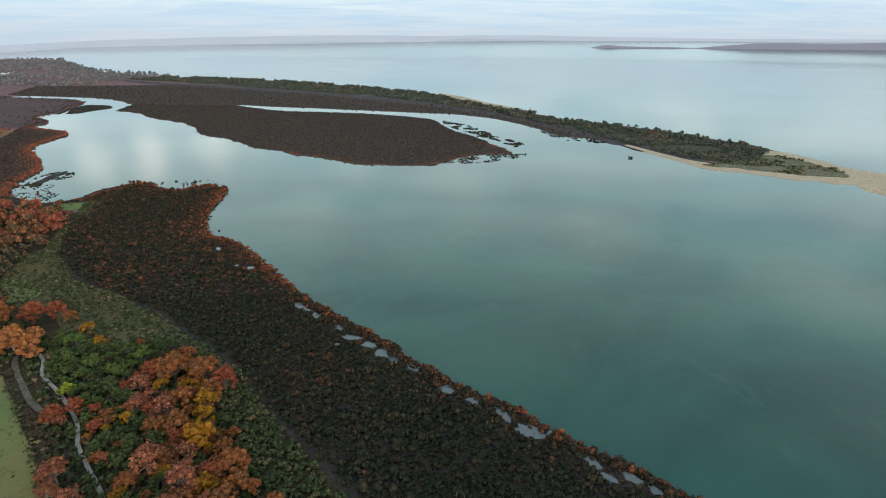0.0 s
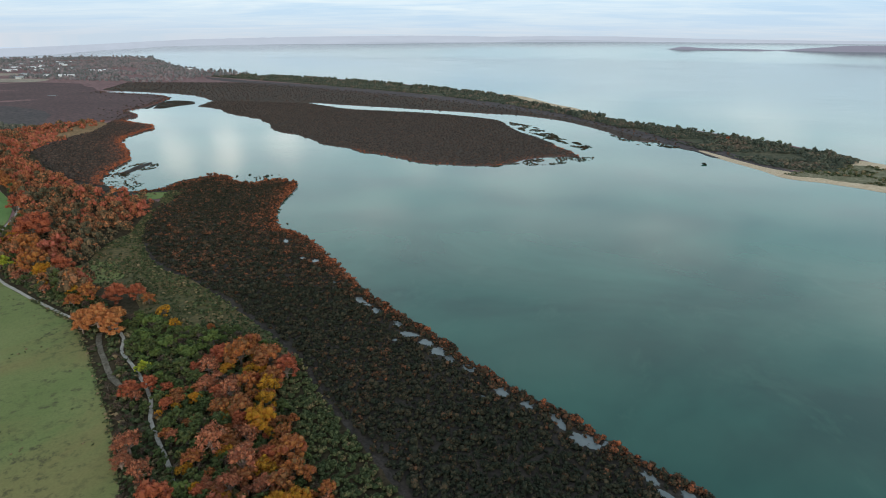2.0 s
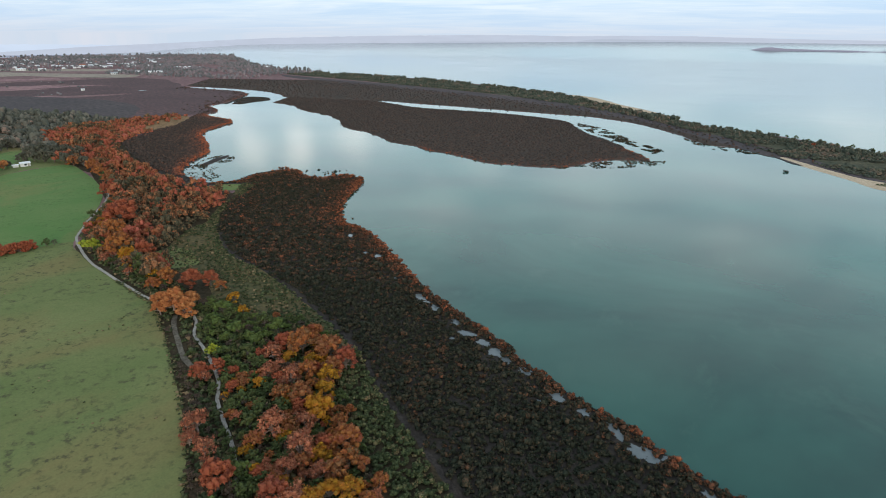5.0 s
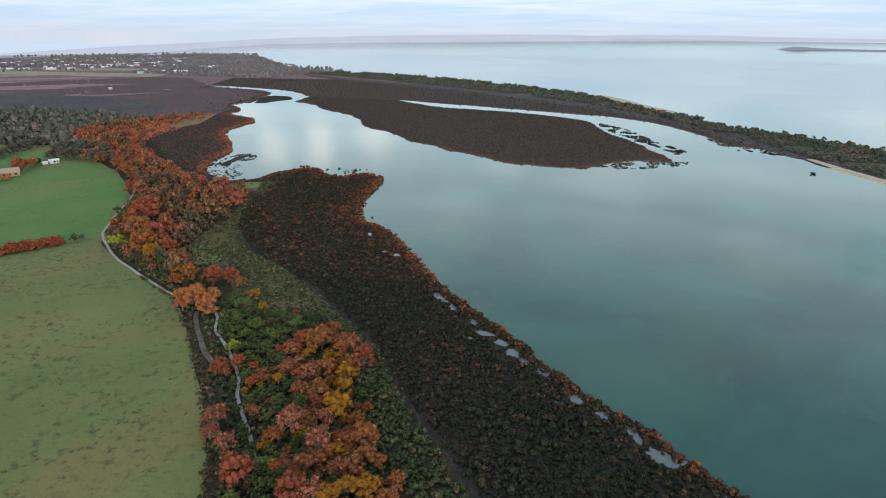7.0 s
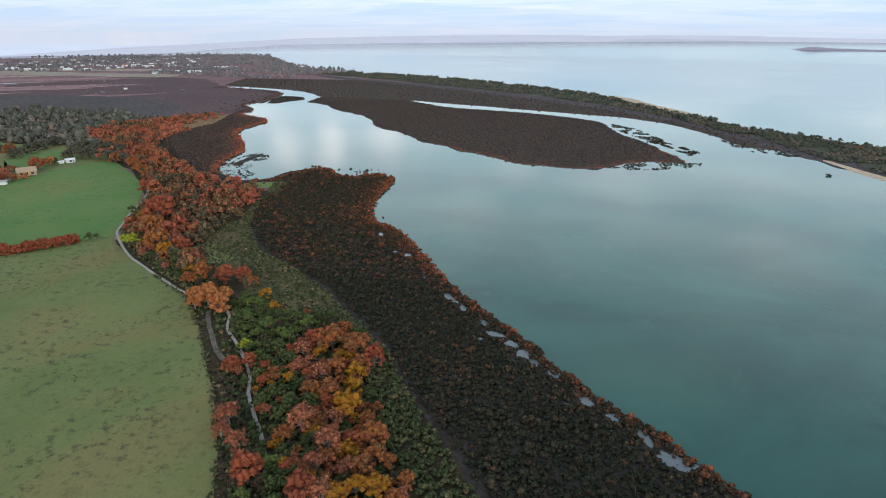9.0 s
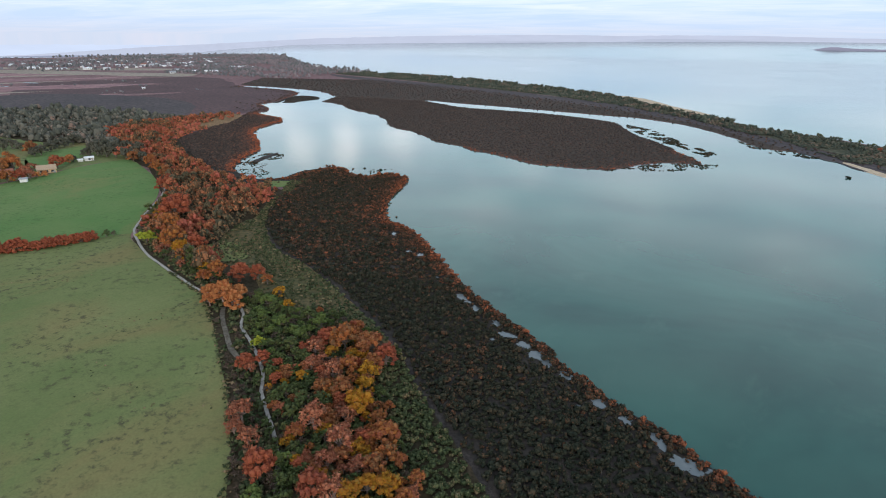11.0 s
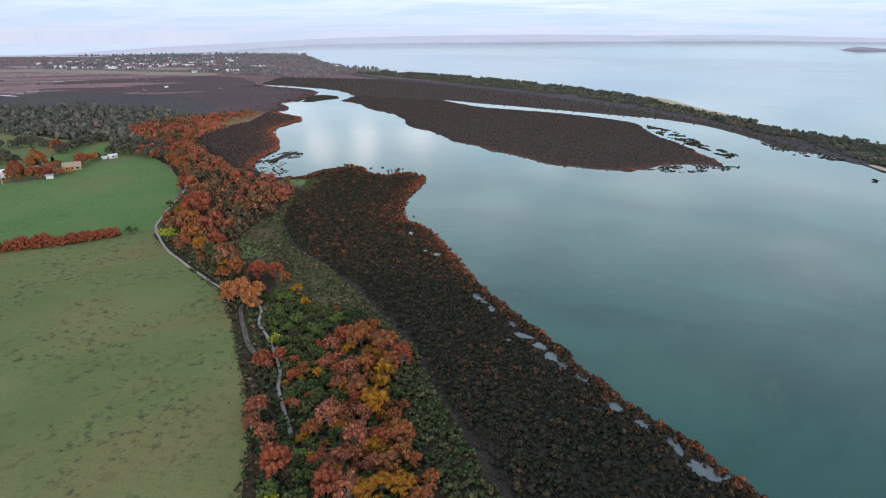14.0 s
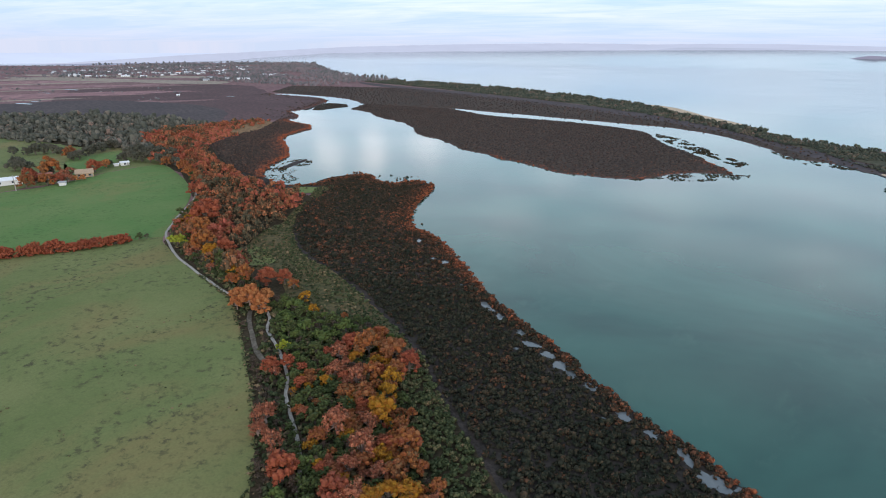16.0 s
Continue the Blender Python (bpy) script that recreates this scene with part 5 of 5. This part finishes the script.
flank = [(150, 440), (172, 392), (190, 386), (178, 420), (160, 470), (130, 540), (95, 610), (60, 680), (-20, 790), (-140, 890), (-320, 1010), (-520, 1110), (-640, 1180), (-560, 1090), (-380, 985), (-200, 880), (-60, 770), (40, 665), (84, 600), (110, 530)]
sheet("spit_turf", flow(flank, 8, 3, 41, True), 0.30, BLACK_HEATH, 0.3, "dark brown heath beside scrub on the spit", "grass")
for x, y, w in [(128, 613, 8), (164, 589, 9), (174, 577, 7), (181, 570, 7), (186, 562, 8), (191, 548, 7), (200, 544, 9), (203, 534, 8), (206, 528, 9), (214, 521, 8), (222, 505, 7), (89, 709, 8), (144, 590, 8), (60, 742, 8), (-96, 985, 9), (-60, 955, 8)]:
    plant("g", x, y, w * rng.uniform(0.45, 0.95), -0.9)
plant("r", 186, 520, 5.0, -0.8)

dune_pts = scatter([(176, 384), (192, 376), (212, 362), (232, 352), (252, 350), (262, 372), (256, 402), (244, 430), (215, 402), (190, 395)], 3.2, rng)
dune_pts = dune_pts[np.array([noise.noise((x * 0.06, y * 0.06, 33.0)) > -0.02 for x, y in dune_pts])]
thicket("dune_tussocks", bush_far, dune_pts, rng.uniform(0.5, 1.7, len(dune_pts)), rng.uniform(0.0, 0.7, len(dune_pts)), 0.35, SHRUBS, rng, "olive tussocks and low bushes on the dune", "tussocks", rng.uniform(0.5, 0.8, len(dune_pts)))
sheet("meadow_green", flow([(-156, 174), (-154, 182), (-146, 184), (-138, 178), (-133, 171), (-137, 164), (-147, 167)], 3, 2, 81, True), 0.35, TURF, 0.2, "pale grass patch at the wood's foot", "grass")
sheet("cove_green", flow([(-180, 272), (-192, 266), (-200, 270), (-196, 279), (-184, 282)], 3, 2, 82, True), 0.35, LUSH, 0.2, "bright grass at the head of the cove", "grass")
# a lone mangrove in the channel
lone = thing("lone_mangrove", pose(134, 409, -0.5), "solitary dark mangrove standing in open water", "mangrove")
v, f = lumps(rng, 6, 1.7, 150, 0.42, 0.75, 0)
me = mesh_from("crown", v.tolist(), f.tolist(), MANGROVE)
part("crown", me, MANGROVE, lone)

# headland wood and town
TOWN = [(-1420, 1050), (-1184, 1060), (-1155, 1238), (-1047, 1303), (-1300, 1700), (-1450, 1850), (-1600, 1650), (-1702, 1397), (-1618, 1170)]
head = [(-859, 1030), (-984, 1052), (-1040, 1180), (-1100, 1200), (-1250, 1190), (-1440, 1060), (-1640, 1160), (-1740, 1400), (-1840, 1650), (-1810, 1900), (-1654, 2150), (-1463, 2215), (-1345, 2090), (-980, 1610), (-800, 1425), (-600, 1262), (-640, 1180), (-623, 1003), (-756, 1025)]
pts = scatter(head, 12.5, rng)
pts = pts[~inside(TOWN, pts) | (rng.uniform(0, 1, len(pts)) < 0.8)]
green = np.array([noise.noise((x * 0.006, y * 0.006, 4.0)) for x, y in pts])
keep = green + 0.5 * np.array([noise.noise((x * 0.025, y * 0.025, 6.0)) for x, y in pts]) > -0.22
pts, green = pts[keep], green[keep]
thicket("headland_wood", tree_dot, pts, rng.uniform(1.5, 3.6, len(pts)), np.clip(0.38 - 0.5 * green + rng.uniform(-0.2, 0.3, len(pts)), 0, 1), 0.2, HAZED_WOODS, rng, "hazy dull green and mauve trees on the headland", "trees")
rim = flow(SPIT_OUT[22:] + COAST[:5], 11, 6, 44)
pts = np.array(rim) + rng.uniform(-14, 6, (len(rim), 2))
thicket("headland_rim_trees", tree_dot, pts, rng.uniform(2.2, 4.6, len(pts)), rng.uniform(0, 0.5, len(pts)), 0.2, HAZED_WOODS, rng, "trees along the headland's skyline", "trees", rng.uniform(0.9, 1.5, len(pts)))
west_trees = [(-640, 470), (-760, 430), (-900, 470), (-1300, 640), (-1700, 900), (-1900, 1300), (-1700, 1200), (-1450, 1000), (-1200, 860), (-1000, 800), (-860, 900), (-780, 840), (-700, 700)]
pts = scatter(west_trees, 17, rng)
pts = pts[np.array([noise.noise((x * 0.011, y * 0.022, 7.0)) > 0.30 for x, y in pts])]
thicket("marsh_scrub_far", tree_dot, pts, rng.uniform(1.0, 2.6, len(pts)), rng.uniform(0.1, 0.8, len(pts)), 0.2, HAZED_WOODS, rng, "scattered hazy mauve-brown scrub on the far flats", "scrub", rng.uniform(0.5, 0.8, len(pts)))
for k, (x, y, r) in enumerate([(-803, 542, 9), (-818, 568, 5), (-967, 740, 9), (-938, 673, 5), (-640, 756, 4)]):
    sheet("flooded_pan", [(x + r * 1.9 * math.cos(a) * (1 + 0.3 * noise.noise((a, k, 1.0))), y + r * 0.45 * math.sin(a) * (1 + 0.5 * noise.noise((a * 2, k, 5.0)))) for a in [i * 0.3142 for i in range(20)]], 0.42, WATER, 0.1, "shallow flooded pan on the flats", "pool")


def gable(bm, sx, sy, z0, rise, over=0.4):
    """A pitched roof with its ridge along x, with thickness and eaves."""
    x, y = sx / 2 + over, sy / 2 + over
    v = [bm.verts.new(c) for c in ((-x, -y, z0 - 0.1), (x, -y, z0 - 0.1), (x, 0, z0 + rise), (-x, 0, z0 + rise), (-x, y, z0 - 0.1), (x, y, z0 - 0.1),
                                   (-x, -y, z0 - 0.35), (x, -y, z0 - 0.35), (x, y, z0 - 0.35), (-x, y, z0 - 0.35))]
    for q in ((0, 1, 2, 3), (3, 2, 5, 4), (6, 7, 1, 0), (4, 5, 8, 9), (1, 7, 8, 5, 2), (0, 3, 4, 9, 6), (6, 9, 8, 7)):
        bm.faces.new([v[i] for i in q])


def building(name, m, size, wall_mat, roof_mat, label, category, group="", rise=1.6, windows=3):
    """A gabled building with walls, roof, door and windows."""
    sx, sy, h = size
    e = thing(name, m, label, category, group)
    bm = bmesh.new()
    box(bm, sx, sy, h, (0, 0, h / 2))
    for s in (-1, 1):
        v = [bm.verts.new(c) for c in ((s * sx / 2, -sy / 2, h - 0.02), (s * sx / 2, sy / 2, h - 0.02), (s * sx / 2, 0, h + rise - 0.12))]
        bm.faces.new(v)
    part("wall", bm, wall_mat, e)
    bm = bmesh.new()
    gable(bm, sx, sy, h, rise)
    part("roof", bm, roof_mat, e)
    for i in range(windows):
        bm = bmesh.new()
        box(bm, 1.3, 0.12, 1.1, (-sx / 2 + sx * (i + 0.7) / (windows + 0.4), -sy / 2 - 0.04, h * 0.55))
        pane = part("window", bm, PANE, e)
        bm = bmesh.new()
        box(bm, 1.5, 0.2, 0.1, (-sx / 2 + sx * (i + 0.7) / (windows + 0.4), -sy / 2 - 0.08, h * 0.55 - 0.6))
        part("sill", bm, WALL_WHITE, pane)
    if windows:
        bm = bmesh.new()
        box(bm, 0.95, 0.12, 2.05, (sx / 2 - 0.9, -sy / 2 - 0.04, 1.03))
        part("door", bm, POST, e)
    return e


# farm
building("farmhouse", pose(-333, 252, 0.3, 0, 0, 52), (9.5, 6, 2.6), WALL_CREAM, ROOF_TAN, "cream farmhouse with a tan gabled roof behind orange trees", "house", rise=2.2)
building("farm_cottage", pose(-347, 236, 0.3, 0, 0, 48), (9, 6, 2.6), WALL_BRICK, ROOF_RED, "brick cottage with a red roof among orange trees", "house", rise=1.8)
building("barn", pose(-357, 216, 0.3, 0, 0, 62), (22, 8, 3.0), WALL_WHITE, ROOF_WHITE, "long shed with a white metal roof", "shed", rise=1.3)
building("white_shed", pose(-340, 288, 0.3, 0, 0, 60), (5.0, 3.2, 2.2), WALL_WHITE, ROOF_WHITE, "small white shed at the paddock's edge", "shed", rise=0.7, windows=1)
building("pump_hut", pose(-323.5, 230, 0.3, 0, 0, 40), (3.4, 2.6, 2.1), WALL_WHITE, ROOF_GREY, "little white hut under orange trees", "hut", rise=0.5, windows=0)
building("garden_shed", pose(-342.5, 283.5, 0.3, 0, 0, 60), (2.8, 2.0, 1.6), WALL_WHITE, ROOF_WHITE, "low white lean-to beside the white shed", "shed", rise=0.3, windows=0)
building("marsh_hut", pose(-716, 725, 0.3, 0, 0, 40), (4.4, 3, 2.2), WALL_WHITE, ROOF_WHITE, "small white hut alone on the flats", "hut", rise=0.8, windows=1)
pole = thing("power_pole", pose(-334, 210, 0.3), "pale timber pole before the long shed", "pole")
bm = bmesh.new()
limb(bm, Vector((0, 0, -0.2)), Vector((0, 0, 9.0)), 0.28, 0.18)
part("pole", bm, POST, pole)
bm = bmesh.new()
box(bm, 2.2, 0.14, 0.16, (0, 0.2, 8.3), 0.9)
part("crossarm", bm, POST, pole)
for kind, spots in {"o": [(-337, 218, 11), (-349, 243, 15), (-331, 226, 10), (-312, 297, 9), (-395, 291, 11)],
                    "r": [(-339, 264, 11), (-328, 231, 8), (-343, 228, 8), (-364, 238, 8)],
                    "s": [(-327, 236, 8), (-343, 251, 8), (-338, 242, 9)],
                    "p": [(-326, 240, 5), (-325, 244, 4.5), (-343, 276, 8)],
                    "k": [(-355, 243, 10), (-385, 290, 11), (-391, 302, 11), (-386, 286, 9), (-346, 281, 7), (-388, 246, 12), (-384, 248, 11), (-382, 252, 8), (-400, 256, 10), (-436, 288, 9), (-432, 292, 11), (-429, 296, 10),
                          (-426, 300, 11), (-414, 298, 9), (-443, 283, 9), (-353, 299, 10), (-348, 302, 11), (-339, 301, 11), (-332, 302, 11), (-322, 301, 11), (-306, 299, 10), (-364, 314, 11), (-359, 318, 12), (-350, 319, 12),
                          (-340, 319, 12), (-326, 316, 12), (-297, 295, 9), (-398, 319, 10), (-401, 329, 10), (-401, 334, 9), (-399, 314, 10)]}.items():
    for x, y, w in spots:
        plant(kind, x, y, w * 0.95, -0.04 * w)

# red hedge between the paddocks
hedge_line = flow(HEDGE, 2.1, 0.4, 51)
for i, (x, y) in enumerate(hedge_line[:-1]):
    plant("r", x, y, rng.uniform(5.4, 7.0), -1.3)
plant("g", -201.5, 171.5, 4.0, 0.3)
plant("d", -200, 173.5, 3.2, 0.3)

# town
homes = [building("town_house", pose(-1150, 1245, 0.3, 0, 0, 20), (15, 10, 3.2), WALL_WHITE, ROOF_WHITE, "white house among trees of the far town", "house", "houses of the town", 2.0, 2),
         building("town_house", pose(-1200, 1260, 0.3, 0, 0, 70), (16, 10, 3.4), WALL_WHITE, ROOF_GREY, "pale house with a grey roof in the far town", "house", "houses of the town", 2.2, 2),
         building("town_house", pose(-1260, 1290, 0.3, 0, 0, 40), (14, 10, 3.0), WALL_CREAM, ROOF_RED, "cream house with a red roof in the far town", "house", "houses of the town", 2.2, 2)]
spots = scatter(TOWN, 40, rng)
for x, y in spots[::3]:
    copy_thing(homes[int(rng.choice(3, p=[0.55, 0.3, 0.15]))], pose(x, y, 0.3, 0, 0, rng.uniform(0, 180)) @ Matrix.Scale(0.72, 4))
for x, y, l, w, a in [(-1216, 1075, 30, 13, 40), (-1262, 1216, 34, 15, 52), (-1236, 1226, 26, 14, 40), (-1216, 1246, 36, 16, 60), (-1190, 1262, 28, 14, 50), (-1245, 1369, 40, 18, 50), (-1222, 1392, 28, 14, 70), (-1180, 1095, 24, 12, 40),
                      (-1254, 1036, 22, 11, 36), (-1282, 1030, 20, 10, 60), (-1330, 1026, 26, 11, 40), (-1372, 1048, 20, 10, 20), (-1160, 1268, 26, 13, 55), (-969, 1317, 30, 12, 30), (-934, 1305, 22, 11, 35), (-987, 1300, 24, 11, 60), (-955, 1290, 18, 10, 20)]:
    building("warehouse", pose(x, y, 0.3, 0, 0, a), (l * 0.6, w * 0.55, 3.2), WALL_WHITE, ROOF_WHITE, "long white-roofed hall at the town's edge", "hall", "halls of the town", 1.6, 4)
for x, y, a in [(-936, 1104, 30), (-949, 1048, 50), (-914, 1116, 30), (-900, 1124, 20), (-807, 1415, 30), (-1010, 1130, 60)]:
    building("coast_house", pose(x, y, 0.3, 0, 0, a), (12, 7, 3.0), WALL_WHITE, ROOF_GREY if a > 40 else ROOF_WHITE, "white house at the edge of the dry field", "house", "houses by the field", 2.0, 3)

# paddock tufts
pts = scatter(PADDOCK, 2.2, rng)
worn = np.array([noise.noise((x * 0.05, y * 0.05, 21.0)) + 0.6 * noise.noise((x * 0.21, y * 0.21, 23.0)) for x, y in pts])
pts = pts[(worn > 0.30) & (rng.uniform(0, 1, len(pts)) < 0.45)]
thicket("paddock_tufts", bush_far, pts, rng.uniform(0.15, 0.40, len(pts)), rng.uniform(0.2, 0.7, len(pts)), 0.30, SHRUBS, rng, "dark rank tufts scattered over the paddock", "tufts", rng.uniform(0.4, 0.7, len(pts)))

# scattered trees on the plain behind the flats
plain = [(-1450, 1000), (-1640, 1150), (-1850, 1500), (-1960, 1480), (-2150, 1280), (-1850, 900), (-1600, 860)]
pts = scatter(plain, 26, rng)
pts = pts[np.array([noise.noise((x * 0.008, y * 0.02, 17.0)) > -0.05 for x, y in pts])]
thicket("plain_trees", tree_dot, pts, rng.uniform(1.4, 3.0, len(pts)), rng.uniform(0.0, 0.6, len(pts)), 0.2, HAZED_WOODS, rng, "hedges and small trees on the western plain", "trees", rng.uniform(0.7, 1.1, len(pts)))
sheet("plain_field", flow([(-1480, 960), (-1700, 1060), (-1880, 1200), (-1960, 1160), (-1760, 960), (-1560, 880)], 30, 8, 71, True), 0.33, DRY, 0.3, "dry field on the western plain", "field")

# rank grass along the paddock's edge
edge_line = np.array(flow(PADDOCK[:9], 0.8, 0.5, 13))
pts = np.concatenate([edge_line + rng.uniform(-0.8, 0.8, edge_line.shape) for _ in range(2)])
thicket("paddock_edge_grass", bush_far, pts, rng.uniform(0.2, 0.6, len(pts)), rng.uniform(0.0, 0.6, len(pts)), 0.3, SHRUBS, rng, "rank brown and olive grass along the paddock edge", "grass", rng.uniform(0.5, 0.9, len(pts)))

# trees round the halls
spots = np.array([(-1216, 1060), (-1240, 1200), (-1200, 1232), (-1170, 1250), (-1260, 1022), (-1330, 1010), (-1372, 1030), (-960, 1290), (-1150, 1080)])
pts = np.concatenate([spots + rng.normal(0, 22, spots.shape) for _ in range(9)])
thicket("town_trees", tree_dot, pts, rng.uniform(2.0, 4.4, len(pts)), rng.uniform(0.1, 0.6, len(pts)), 0.2, HAZED_WOODS, rng, "hazy dull green and mauve trees before the town", "trees")
